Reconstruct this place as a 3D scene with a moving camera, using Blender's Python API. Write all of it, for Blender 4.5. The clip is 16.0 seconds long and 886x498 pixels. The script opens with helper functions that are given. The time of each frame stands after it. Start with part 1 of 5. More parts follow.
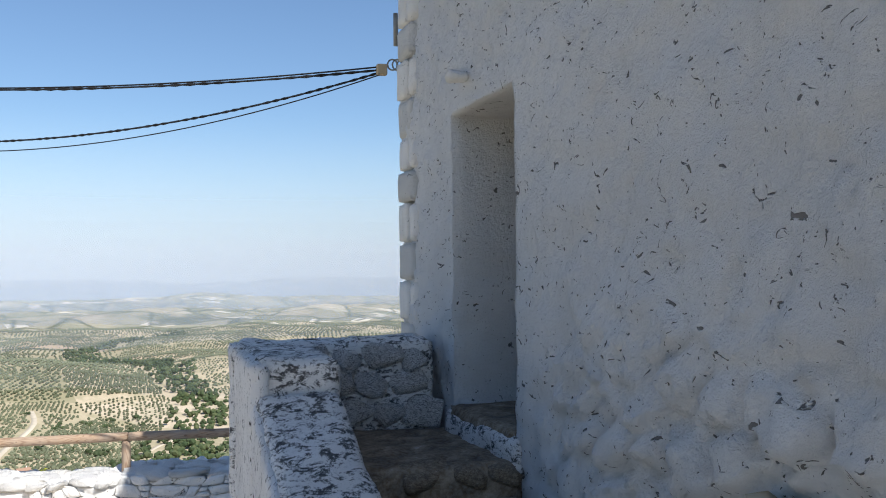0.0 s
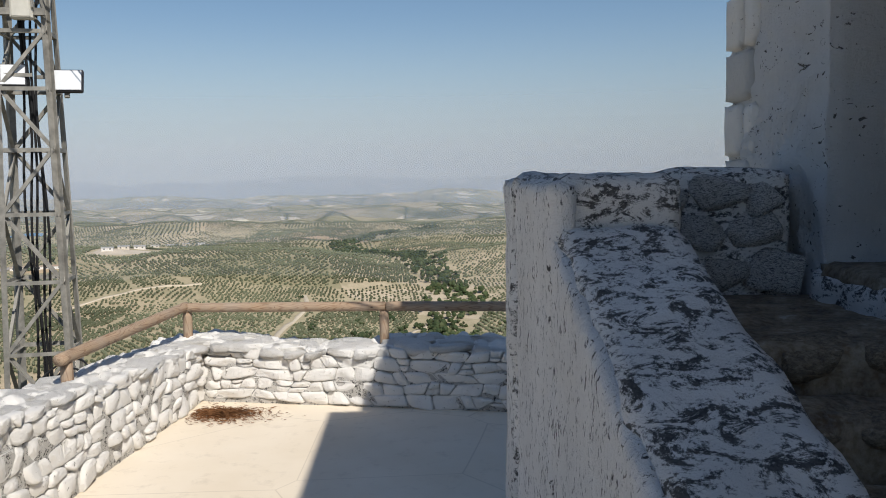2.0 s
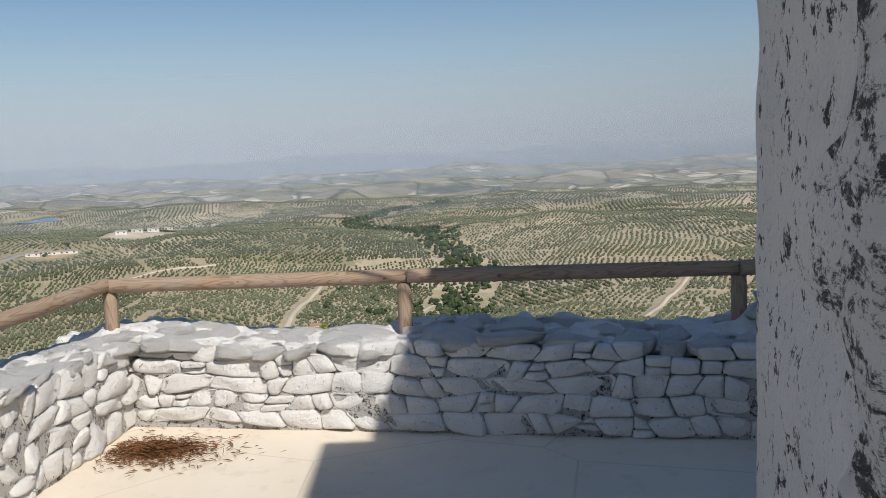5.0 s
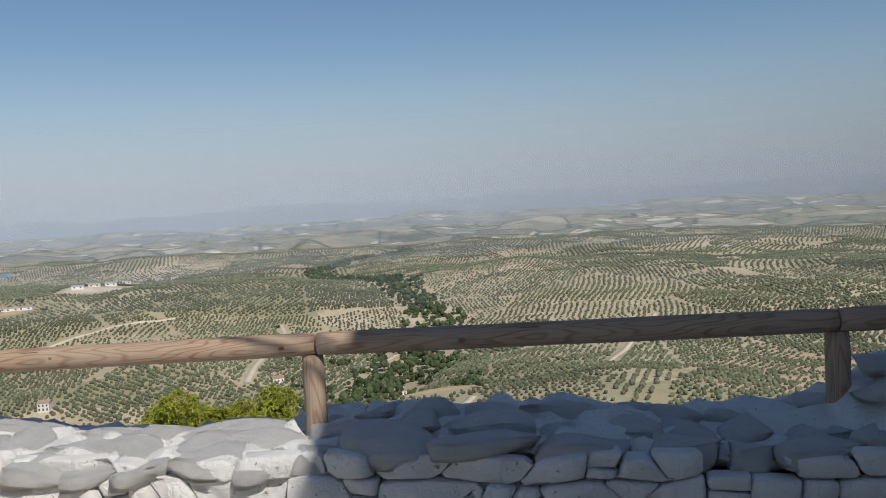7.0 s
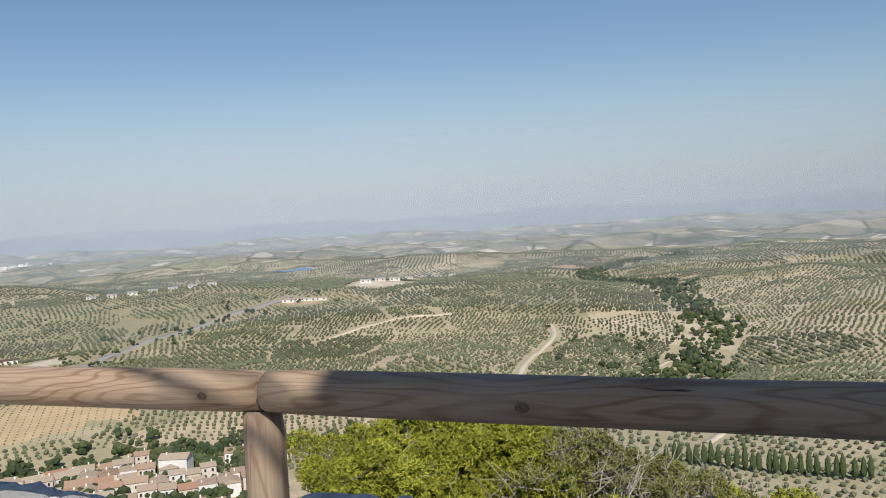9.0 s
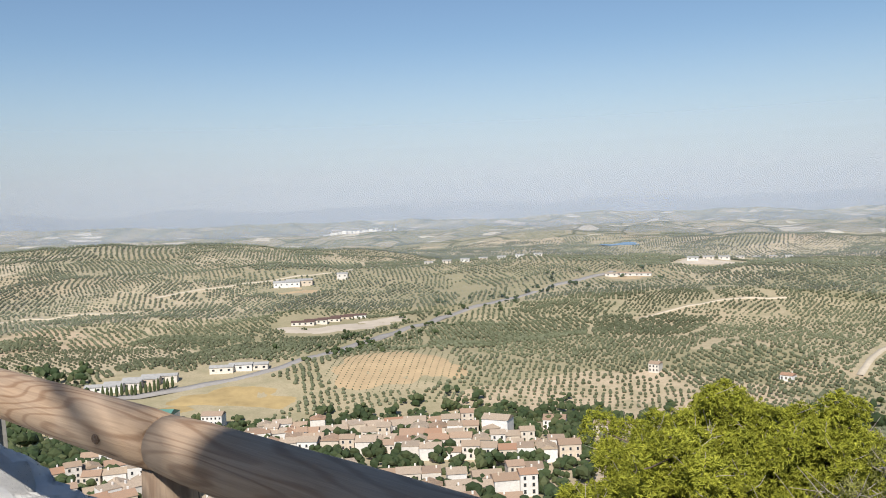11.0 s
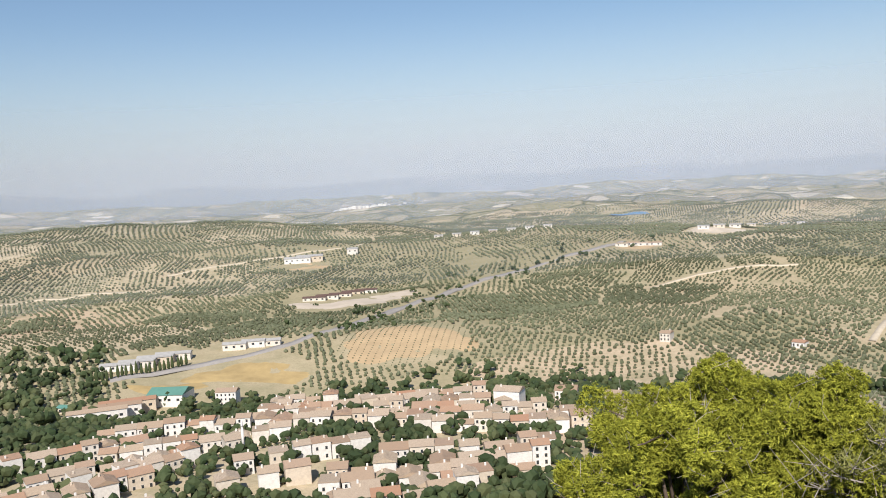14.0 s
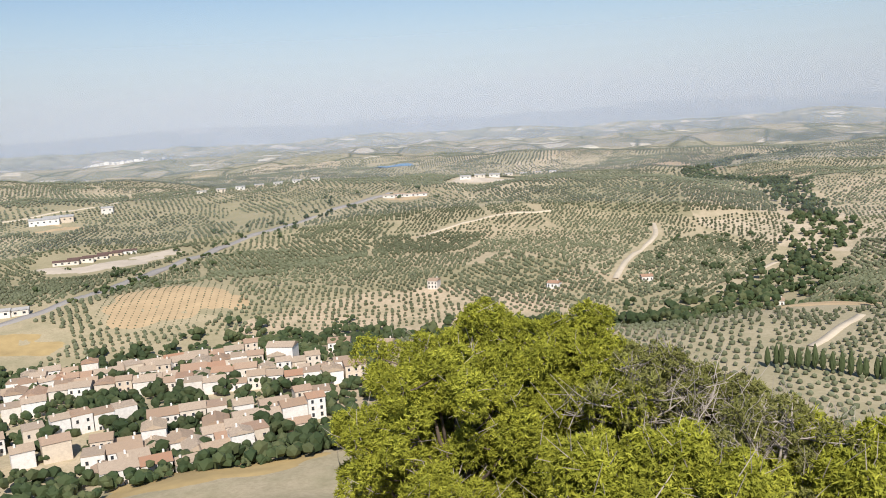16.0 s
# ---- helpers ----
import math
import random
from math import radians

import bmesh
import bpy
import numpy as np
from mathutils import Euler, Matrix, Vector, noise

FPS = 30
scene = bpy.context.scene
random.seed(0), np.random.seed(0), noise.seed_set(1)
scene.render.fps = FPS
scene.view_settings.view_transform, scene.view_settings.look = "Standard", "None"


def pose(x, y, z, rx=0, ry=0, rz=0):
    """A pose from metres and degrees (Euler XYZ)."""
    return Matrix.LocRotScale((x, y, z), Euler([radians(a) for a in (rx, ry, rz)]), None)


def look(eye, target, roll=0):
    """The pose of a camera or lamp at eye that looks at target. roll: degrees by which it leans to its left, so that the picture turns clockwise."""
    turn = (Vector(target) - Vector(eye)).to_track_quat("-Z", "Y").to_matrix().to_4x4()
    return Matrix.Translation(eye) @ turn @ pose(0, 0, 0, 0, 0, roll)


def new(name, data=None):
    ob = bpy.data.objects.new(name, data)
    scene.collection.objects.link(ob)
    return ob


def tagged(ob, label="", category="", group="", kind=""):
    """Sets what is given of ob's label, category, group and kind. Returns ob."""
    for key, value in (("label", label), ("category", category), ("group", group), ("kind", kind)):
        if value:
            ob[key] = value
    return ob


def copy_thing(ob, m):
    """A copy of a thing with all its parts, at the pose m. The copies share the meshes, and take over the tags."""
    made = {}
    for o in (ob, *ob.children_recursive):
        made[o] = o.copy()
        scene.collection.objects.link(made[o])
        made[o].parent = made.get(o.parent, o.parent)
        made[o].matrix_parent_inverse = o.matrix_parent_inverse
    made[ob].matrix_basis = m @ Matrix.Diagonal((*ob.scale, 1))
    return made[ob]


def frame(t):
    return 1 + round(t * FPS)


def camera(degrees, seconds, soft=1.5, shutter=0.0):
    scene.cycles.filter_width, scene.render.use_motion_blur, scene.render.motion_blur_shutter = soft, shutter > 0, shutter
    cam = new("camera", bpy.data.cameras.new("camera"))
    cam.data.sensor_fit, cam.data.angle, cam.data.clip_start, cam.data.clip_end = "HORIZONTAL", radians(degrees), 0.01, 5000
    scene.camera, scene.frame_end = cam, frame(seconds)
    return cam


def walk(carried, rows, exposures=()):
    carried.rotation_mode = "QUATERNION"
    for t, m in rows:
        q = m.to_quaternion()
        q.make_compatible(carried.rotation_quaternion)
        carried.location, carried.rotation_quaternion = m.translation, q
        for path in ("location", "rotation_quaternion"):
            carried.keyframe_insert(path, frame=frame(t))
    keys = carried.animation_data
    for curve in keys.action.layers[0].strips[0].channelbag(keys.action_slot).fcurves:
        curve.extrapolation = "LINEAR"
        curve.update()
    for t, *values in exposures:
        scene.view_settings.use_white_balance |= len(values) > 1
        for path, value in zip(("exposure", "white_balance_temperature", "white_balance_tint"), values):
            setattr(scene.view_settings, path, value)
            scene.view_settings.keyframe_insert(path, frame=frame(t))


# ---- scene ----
cam = camera(53.9, 16.0, 1.0)

PATH = [
    (0, (2.012, -11.567, 3.067), (2.358, -9.597, 3.12), -0.6),
    (0.5, (1.966, -11.397, 3.026), (2.288, -9.423, 3.022), -0.3),
    (1, (1.89, -10.953, 2.863), (2.049, -8.964, 2.73), -0.3),
    (1.5, (1.773, -10.386, 2.698), (1.697, -8.391, 2.57), -0.4),
    (2, (1.723, -9.83, 2.584), (1.509, -7.849, 2.405), -0.9),
    (2.5, (1.641, -9.328, 2.46), (1.437, -7.36, 2.17), -1.1),
    (3, (1.527, -8.803, 2.37), (1.293, -6.833, 2.113), -1.7),
    (3.5, (1.378, -8.236, 2.258), (1.115, -6.266, 2.031), -1.8),
    (3.7, (1.351, -8.026, 2.231), (1.095, -6.058, 1.985), -2.1),
    (5.8, (0.974, -5.418, 1.925), (0.726, -3.444, 1.723), -2.6),
    (6, (0.97, -5.171, 1.921), (0.709, -3.192, 1.788), -2.9),
    (6.5, (0.909, -4.658, 1.84), (0.704, -2.672, 1.716), -3.3),
    (7, (0.952, -4.128, 1.733), (0.796, -2.138, 1.603), -3.4),
    (7.5, (0.986, -3.605, 1.664), (0.832, -1.615, 1.538), -3.3),
    (8, (1.083, -3.044, 1.584), (0.623, -1.1, 1.486), -2.9),
    (8.5, (1.167, -2.458, 1.522), (0.526, -0.567, 1.409), -3.1),
    (9, (1.277, -1.924, 1.486), (0.52, -0.075, 1.394), -3.2),
    (9.5, (1.335, -1.423, 1.452), (0.523, 0.404, 1.473), -4.1),
    (10, (1.348, -1.011, 1.343), (0.174, 0.608, 1.326), -2.0),
    (10.2, (1.329, -0.861, 1.298), (0.031, 0.659, 1.22), -1.8),
    (11.1, (1.450, -0.800, 1.490), (0.070, 0.642, 1.370), -2.2),
    (12.3, (1.720, -0.300, 1.580), (0.198, 0.988, 1.430), -2.6),
    (12.5, (1.716, -0.298, 1.580), (0.215, 1.015, 1.428), -2.8),
    (13, (1.705, -0.294, 1.580), (0.224, 1.042, 1.431), -3.1),
    (13.5, (1.694, -0.290, 1.580), (0.243, 1.077, 1.419), -3.4),
    (14, (1.683, -0.286, 1.580), (0.293, 1.141, 1.402), -3.3),
    (14.5, (1.672, -0.282, 1.580), (0.444, 1.285, 1.392), -3.7),
    (15, (1.662, -0.278, 1.580), (0.516, 1.347, 1.363), -3.8),
    (15.5, (1.651, -0.274, 1.580), (0.586, 1.398, 1.312), -3.6),
    (16, (1.640, -0.270, 1.580), (0.675, 1.453, 1.265), -3.4),
]
walk(cam, [(t, look(eye, target, roll)) for t, eye, target, roll in PATH],
     ((0, 0.52, 6100, 10), (0.5, 0.36, 6150, 10), (1.0, 0.24, 6200, 10), (2.0, -0.13, 6400, 10), (3.0, -0.15, 6500, 10), (3.7, -0.15, 6450, 10), (5.5, -0.22, 6250, 10),
      (8.0, -0.26, 6250, 10), (9.0, -0.03, 6350, 10), (10.2, 0.13, 6400, 10), (12.5, 0.24, 6500, 12), (16.0, 0.24, 6500, 12)))

# ---- light ----
SUN_AZ = math.atan2(0.55, -0.835)            # heading towards the sun, clockwise from +y
SUN_EL = radians(46)
world = bpy.data.worlds.new("sky")
scene.world = world
world.use_nodes = True
wn = world.node_tree
sky = wn.nodes.new("ShaderNodeTexSky")
sky.sky_type = "NISHITA"
sky.sun_disc = False
sky.sun_elevation, sky.sun_rotation = SUN_EL, SUN_AZ
sky.altitude, sky.air_density, sky.dust_density, sky.ozone_density = 600, 1.15, 0.6, 4.0
wn.links.new(sky.outputs[0], wn.nodes["Background"].inputs[0])
wn.nodes["Background"].inputs[1].default_value = 0.088
sun = new("sun", bpy.data.lights.new("sun", "SUN"))
sun.data.energy, sun.data.angle, sun.data.color = 5.0, radians(0.5), (1.0, 0.94, 0.85)
to_sun = Vector((math.sin(SUN_AZ) * math.cos(SUN_EL), math.cos(SUN_AZ) * math.cos(SUN_EL), math.sin(SUN_EL)))
sun.matrix_world = look((8, -14, 20), Vector((8, -14, 20)) - to_sun)

# ---- materials ----


class Nodes:
    """A small builder of node materials."""

    def __init__(self, name, rough=0.8, metal=0.0):
        self.mat = bpy.data.materials.new(name)
        self.mat.use_nodes = True
        self.nt = self.mat.node_tree
        self.bsdf = self.nt.nodes["Principled BSDF"]
        self.bsdf.inputs["Roughness"].default_value = rough
        self.bsdf.inputs["Metallic"].default_value = metal
        self.bsdf.inputs["Specular IOR Level"].default_value = 0.25

    def add(self, kind, **values):
        node = self.nt.nodes.new("ShaderNode" + kind)
        for key, value in values.items():
            node.inputs[key.replace("_", " ")].default_value = value
        return node

    def link(self, a, b):
        self.nt.links.new(a, b)

    def coords(self, space="Object", scale=(1, 1, 1)):
        c = self.add("TexCoord")
        m = self.add("Mapping", Scale=scale)
        self.link(c.outputs[space], m.inputs[0])
        return m.outputs[0]

    def noise(self, at, scale, detail=4.0, rough=0.6, distort=0.0):
        n = self.add("TexNoise", Scale=scale, Detail=detail, Roughness=rough, Distortion=distort)
        self.link(at, n.inputs["Vector"])
        return n.outputs[0]

    def ramp(self, fac, *stops):
        r = self.add("ValToRGB")
        while len(r.color_ramp.elements) < len(stops):
            r.color_ramp.elements.new(0.5)
        for e, (p, c) in zip(r.color_ramp.elements, stops):
            e.position, e.color = p, (*c, 1) if len(c) == 3 else c
        self.link(fac, r.inputs[0])
        return r.outputs[0]

    def mix(self, fac, a, b, kind="MIX"):
        m = self.nt.nodes.new("ShaderNodeMix")
        m.data_type, m.blend_type = "RGBA", kind
        for slot, v in ((0, fac), (6, a), (7, b)):
            if isinstance(v, (int, float)):
                m.inputs[slot].default_value = v
            elif isinstance(v, tuple):
                m.inputs[slot].default_value = (*v, 1)
            else:
                self.link(v, m.inputs[slot])
        return m.outputs[2]

    def colour(self, out):
        self.link(out, self.bsdf.inputs["Base Color"])

    def bump(self, height, strength=0.5, distance=0.02):
        b = self.add("Bump", Strength=strength, Distance=distance)
        self.link(height, b.inputs["Height"])
        self.link(b.outputs[0], self.bsdf.inputs["Normal"])

    def random(self):
        return self.add("ObjectInfo").outputs["Random"]


def grey(v):
    return (v, v, v)


def whitewash(name, base, dirt, lichen, dirt_at=0.62, lichen_at=0.7, scale=1.0, relief=0.09, pits=0.70):
    n = Nodes(name, 0.9)
    at = n.coords()
    big = n.noise(at, 1.1 * scale, 5, 0.65)
    fine = n.noise(at, 38 * scale, 6, 0.7)
    mid = n.noise(at, 9 * scale, 6, 0.72, 0.6)
    c = n.mix(n.ramp(big, (0.35, grey(0)), (0.75, grey(1))), base, tuple(v * 0.86 for v in base))
    c = n.mix(n.ramp(mid, (dirt_at, grey(0)), (dirt_at + 0.12, grey(1))), c, dirt)
    spots = n.mix(0.5, mid, fine)
    c = n.mix(n.ramp(spots, (lichen_at - 0.03, grey(0)), (lichen_at, grey(1))), c, lichen)
    # pits: sunk in the bump, their shade painted in with the lichen colour
    holes = n.noise(n.coords(scale=(1.0, 1.0, 1.35)), 13 * scale, 2.5, 0.55, 1.6)
    dark_hole = n.ramp(holes, (pits, grey(0)), (pits + 0.025, grey(1)))
    n.colour(n.mix(dark_hole, c, lichen))
    crust = n.mix(0.55, mid, n.noise(at, 21 * scale, 7, 0.78, 0.4))
    n.bump(n.mix(dark_hole, n.mix(0.35, crust, fine), grey(0.0)), 1.0, relief)
    return n.mat


WHITE = whitewash("whitewashed_plaster", (0.90, 0.895, 0.885), (0.82, 0.80, 0.78), (0.13, 0.125, 0.12), 0.60, 0.632, 1.0, 0.10, 0.66)
STONE_WHITE = whitewash("whitewashed_stone", (0.90, 0.87, 0.82), (0.80, 0.76, 0.69), (0.30, 0.28, 0.25), 0.60, 0.63, 1.4, 0.045, 0.69)
JOINT = whitewash("wall_joint", (0.70, 0.67, 0.62), (0.42, 0.38, 0.33), (0.09, 0.085, 0.08), 0.54, 0.56, 1.8)
SMOOTH_WHITE = whitewash("smooth_quoin_plaster", (0.79, 0.77, 0.73), (0.68, 0.65, 0.6), (0.35, 0.33, 0.3), 0.66, 0.8, 0.8)


def lichen_stone(name, white_share):
    n = Nodes(name, 0.92)
    at = n.coords()
    flow = n.coords(scale=(1.0, 1.0, 2.2))
    mid = n.noise(flow, 8.0, 8, 0.8, 0.7)
    fine = n.noise(at, 30, 6, 0.75)
    big = n.noise(at, 1.6, 3)
    paint = n.mix(n.ramp(big, (0.3, grey(0)), (0.7, grey(1))), (0.84, 0.82, 0.80), (0.68, 0.66, 0.63))
    bare = n.mix(n.ramp(fine, (0.4, grey(0)), (0.65, grey(1))), (0.035, 0.035, 0.038), (0.13, 0.125, 0.12))
    m = n.mix(0.35, mid, fine)
    c = n.mix(n.ramp(m, (white_share, grey(0)), (white_share + 0.05, grey(1))), paint, bare)
    n.colour(c)
    n.bump(n.mix(0.5, m, n.noise(at, 14, 7, 0.8)), 1.0, 0.04)
    return n.mat


CAP = lichen_stone("flaking_whitewash_with_black_lichen", 0.495)
INNER = lichen_stone("flaking_whitewash_on_rubble", 0.50)


def streaky_plaster():
    n = Nodes("rough_shaded_plaster", 0.92)
    at = n.coords(scale=(1, 1, 0.55))
    mid = n.noise(at, 21, 6, 0.75, 0.8)
    fine = n.noise(at, 60, 5, 0.75)
    big = n.noise(at, 1.3, 4)
    c = n.mix(n.ramp(big, (0.35, grey(0)), (0.7, grey(1))), (0.84, 0.82, 0.80), (0.70, 0.68, 0.66))
    c = n.mix(n.ramp(n.mix(0.4, mid, fine), (0.548, grey(0)), (0.58, grey(1))), c, (0.08, 0.075, 0.075))
    n.colour(c)
    n.bump(n.mix(0.4, n.mix(0.5, mid, n.noise(n.coords(), 9, 6, 0.7)), fine), 1.0, 0.045)
    return n.mat


STREAKY = streaky_plaster()


def floor_concrete():
    n = Nodes("sandy_concrete", 0.93)
    at = n.coords()
    big = n.noise(at, 0.7, 5, 0.6)
    mid = n.noise(at, 5, 6, 0.7)
    fine = n.noise(at, 70, 4, 0.7)
    c = n.mix(n.ramp(big, (0.3, grey(0)), (0.7, grey(1))), (0.72, 0.62, 0.48), (0.80, 0.71, 0.58))
    c = n.mix(n.ramp(mid, (0.55, grey(0)), (0.8, grey(0.6))), c, (0.50, 0.42, 0.32))
    crack = n.add("TexVoronoi", Scale=0.55)
    crack.feature = "DISTANCE_TO_EDGE"
    warp = n.mix(0.12, at, n.add("TexNoise", Scale=4.0).outputs[1])
    n.link(warp, crack.inputs["Vector"])
    c = n.mix(n.ramp(crack.outputs["Distance"], (0.0, grey(0.45)), (0.004, grey(0))), c, (0.4, 0.33, 0.25))
    n.colour(c)
    n.bump(n.mix(0.5, mid, fine), 0.35, 0.012)
    return n.mat


FLOOR = floor_concrete()


def step_stone():
    n = Nodes("worn_brown_step_stone", 0.9)
    at = n.coords()
    mid = n.noise(at, 6, 6, 0.7, 0.5)
    fine = n.noise(at, 40, 5)
    c = n.ramp(mid, (0.35, (0.10, 0.065, 0.035)), (0.5, (0.22, 0.155, 0.09)), (0.62, (0.34, 0.27, 0.18)), (0.72, (0.52, 0.46, 0.38)))
    n.colour(n.mix(0.25, c, n.ramp(fine, (0.4, grey(0.05)), (0.6, grey(0.3)))))
    n.bump(n.mix(0.5, mid, fine), 0.7, 0.02)
    return n.mat


STEP = step_stone()


def timber(name, light, dark):
    """Weathered softwood: contour-like growth rings drawn out along the log, checks and grey bleaching."""
    n = Nodes(name, 0.78)
    at = n.coords()
    flow = n.noise(n.coords(scale=(0.55, 4.2, 4.2)), 1.6, 2, 0.45, 0.25)
    rings = n.add("Math")
    rings.operation = "MULTIPLY"
    rings.inputs[1].default_value = 105.0
    n.link(flow, rings.inputs[0])
    wave = n.add("Math")
    wave.operation = "SINE"
    n.link(rings.outputs[0], wave.inputs[0])
    fibre = n.noise(n.coords(scale=(1.2, 45, 45)), 3, 5, 0.7)
    check = n.noise(n.coords(scale=(0.8, 16, 16)), 2.2, 4, 0.6)
    bleach = n.noise(at, 2.6, 4, 0.6)
    c = n.mix(n.ramp(wave.outputs[0], (0.35, grey(0)), (1.0, grey(0.75))), light, dark)
    c = n.mix(n.ramp(fibre, (0.42, grey(0)), (0.75, grey(0.55))), c, tuple(v * 0.55 for v in dark))
    c = n.mix(n.ramp(bleach, (0.4, grey(0)), (0.7, grey(0.45))), c, (0.36, 0.32, 0.27))
    c = n.mix(n.ramp(check, (0.66, grey(0)), (0.70, grey(0.9))), c, (0.03, 0.022, 0.018))
    n.colour(c)
    n.bump(n.mix(0.5, fibre, check), 0.6, 0.006)
    return n.mat


WOOD = timber("weathered_pine_log", (0.40, 0.285, 0.19), (0.22, 0.125, 0.07))
KNOT = timber("dark_wood_knot", (0.20, 0.12, 0.07), (0.09, 0.05, 0.03))


def plain(name, colour, rough=0.6, metal=0.0, vary=0.25, scale=12.0):
    n = Nodes(name, rough, metal)
    at = n.coords()
    a = n.noise(at, scale, 5, 0.65)
    b = n.noise(at, scale * 0.13, 3)
    c = n.mix(n.ramp(n.mix(0.5, a, b), (0.38, grey(0)), (0.62, grey(1))), colour, tuple(v * (1 - vary) for v in colour))
    n.colour(c)
    n.bump(a, 0.2, 0.01)
    return n.mat


STEEL = plain("galvanised_steel", (0.36, 0.345, 0.31), 0.6, 0.2, 0.5, 9)
BLACK = plain("black_cable_sheath", (0.02, 0.02, 0.022), 0.55)
DARK = plain("dark_housing", (0.04, 0.04, 0.045), 0.5)
BOXW = plain("cream_plastic_box", (0.62, 0.60, 0.53), 0.5, 0, 0.15)
LENS = plain("floodlight_glass", (0.72, 0.74, 0.76), 0.15, 0, 0.06)
# near black: the unlit inside of the doorway put into the colour
DOORWAY_DARK = plain("near_black_doorway_shade", (0.022, 0.02, 0.02), 0.7, 0, 0.4, 6)
BEIGE = plain("beige_rendered_plinth", (0.50, 0.40, 0.27), 0.9, 0, 0.25, 4)
NEEDLE = plain("dry_pine_needles", (0.24, 0.11, 0.045), 0.9, 0, 0.45, 20)


def by_random(name, stops, rough=0.85, grain=3.0, dull=0.3):
    """A colour picked per object, with weathering over it."""
    n = Nodes(name, rough)
    r = n.ramp(n.random(), *stops)
    at = n.coords()
    a = n.noise(at, grain, 5, 0.7)
    n.colour(n.mix(n.ramp(a, (0.4, grey(0)), (0.7, grey(dull))), r, (0.16, 0.12, 0.09)))
    n.bump(a, 0.3, 0.08)
    return n.mat


def roof_tiles():
    n = Nodes("weathered_clay_roof_tiles", 0.9)
    r = n.ramp(n.random(), (0.0, (0.36, 0.25, 0.17)), (0.3, (0.50, 0.40, 0.29)), (0.5, (0.42, 0.22, 0.13)), (0.7, (0.44, 0.36, 0.27)), (1.0, (0.52, 0.42, 0.32)))
    at = n.coords()
    w = n.add("TexWave", Scale=1.5, Distortion=0.4)
    w.bands_direction = "X"
    n.link(at, w.inputs["Vector"])
    a = n.noise(at, 1.2, 6, 0.75)
    c = n.mix(n.ramp(w.outputs[0], (0.3, grey(0.35)), (0.7, grey(0))), r, (0.22, 0.14, 0.10))
    n.colour(n.mix(n.ramp(a, (0.42, grey(0)), (0.7, grey(0.55))), c, (0.28, 0.22, 0.17)))
    n.bump(w.outputs[0], 0.6, 0.08)
    return n.mat


ROOF = roof_tiles()
HOUSE = by_random("village_house_render", ((0.0, (0.80, 0.78, 0.74)), (0.45, (0.74, 0.71, 0.66)), (0.7, (0.62, 0.52, 0.40)), (0.85, (0.70, 0.63, 0.53)), (1.0, (0.80, 0.77, 0.72))), 0.9, 0.8, 0.25)
PANE = plain("dark_window_glass", (0.045, 0.05, 0.055), 0.2, 0, 0.2)
GREENROOF = plain("green_sheet_roof", (0.12, 0.27, 0.22), 0.5, 0, 0.15, 0.6)
GREYROOF = plain("grey_sheet_roof", (0.42, 0.41, 0.39), 0.6, 0, 0.3, 0.5)
ASPHALT = plain("pale_worn_asphalt", (0.33, 0.31, 0.29), 0.9, 0, 0.2, 0.4)
TRACK = plain("pale_dirt_track", (0.58, 0.50, 0.38), 0.95, 0, 0.2, 0.2)
WATER = plain("reservoir_water", (0.10, 0.22, 0.34), 0.12, 0, 0.1, 0.05)
BARK = plain("pine_bark", (0.17, 0.13, 0.10), 0.95, 0, 0.5, 14)
DEADWOOD = plain("grey_dead_branches", (0.42, 0.37, 0.32), 0.95, 0, 0.35, 16)


def foliage(name, a, b, c, scale):
    n = Nodes(name, 0.7)
    isl = n.add("NewGeometry").outputs["Random Per Island"]
    at = n.coords()
    col = n.ramp(isl, (0.0, a), (0.55, b), (1.0, c))
    patch = n.noise(at, scale, 3)
    n.colour(n.mix(n.ramp(patch, (0.42, grey(0)), (0.62, grey(0.6))), col, tuple(v * 0.6 for v in a)))
    n.bsdf.inputs["Specular IOR Level"].default_value = 0.15
    return n.mat


PINE = foliage("sunlit_pine_needles", (0.21, 0.23, 0.027), (0.30, 0.315, 0.037), (0.42, 0.415, 0.055), 1.7)
PINE_DULL = foliage("dull_pine_needles", (0.15, 0.16, 0.04), (0.20, 0.205, 0.06), (0.26, 0.25, 0.09), 0.5)
OLIVE = foliage("olive_leaves", (0.105, 0.118, 0.066), (0.14, 0.152, 0.09), (0.175, 0.185, 0.115), 0.004)
SCRUB = foliage("hillside_scrub_leaves", (0.07, 0.08, 0.025), (0.11, 0.12, 0.04), (0.16, 0.155, 0.06), 0.05)
WOODS = foliage("dark_riverside_foliage", (0.040, 0.062, 0.026), (0.064, 0.086, 0.036), (0.10, 0.112, 0.05), 0.01)

# ---- helpers of the scene ----


def mesh_of(name, verts, faces, material, smooth=False):
    me = bpy.data.meshes.new(name)
    me.from_pydata([tuple(v) for v in verts], [], [tuple(f) for f in faces])
    me.materials.append(material)
    if smooth:
        me.shade_smooth()
    return me


def mesh_from(name, bm, material, smooth=False):
    me = bpy.data.meshes.new(name)
    bm.to_mesh(me)
    bm.free()
    me.materials.append(material)
    if smooth:
        me.shade_smooth()
    return me


def part(name, data, parent=None, material=None, m=None, label="", smooth=False):
    """Links a mesh or bmesh as one object under a thing."""
    if isinstance(data, bmesh.types.BMesh):
        data = mesh_from(name, data, material, smooth)
    ob = new(name, data)
    if parent is not None:
        ob.parent = parent
    if m is not None:
        ob.matrix_basis = m
    return tagged(ob, label)


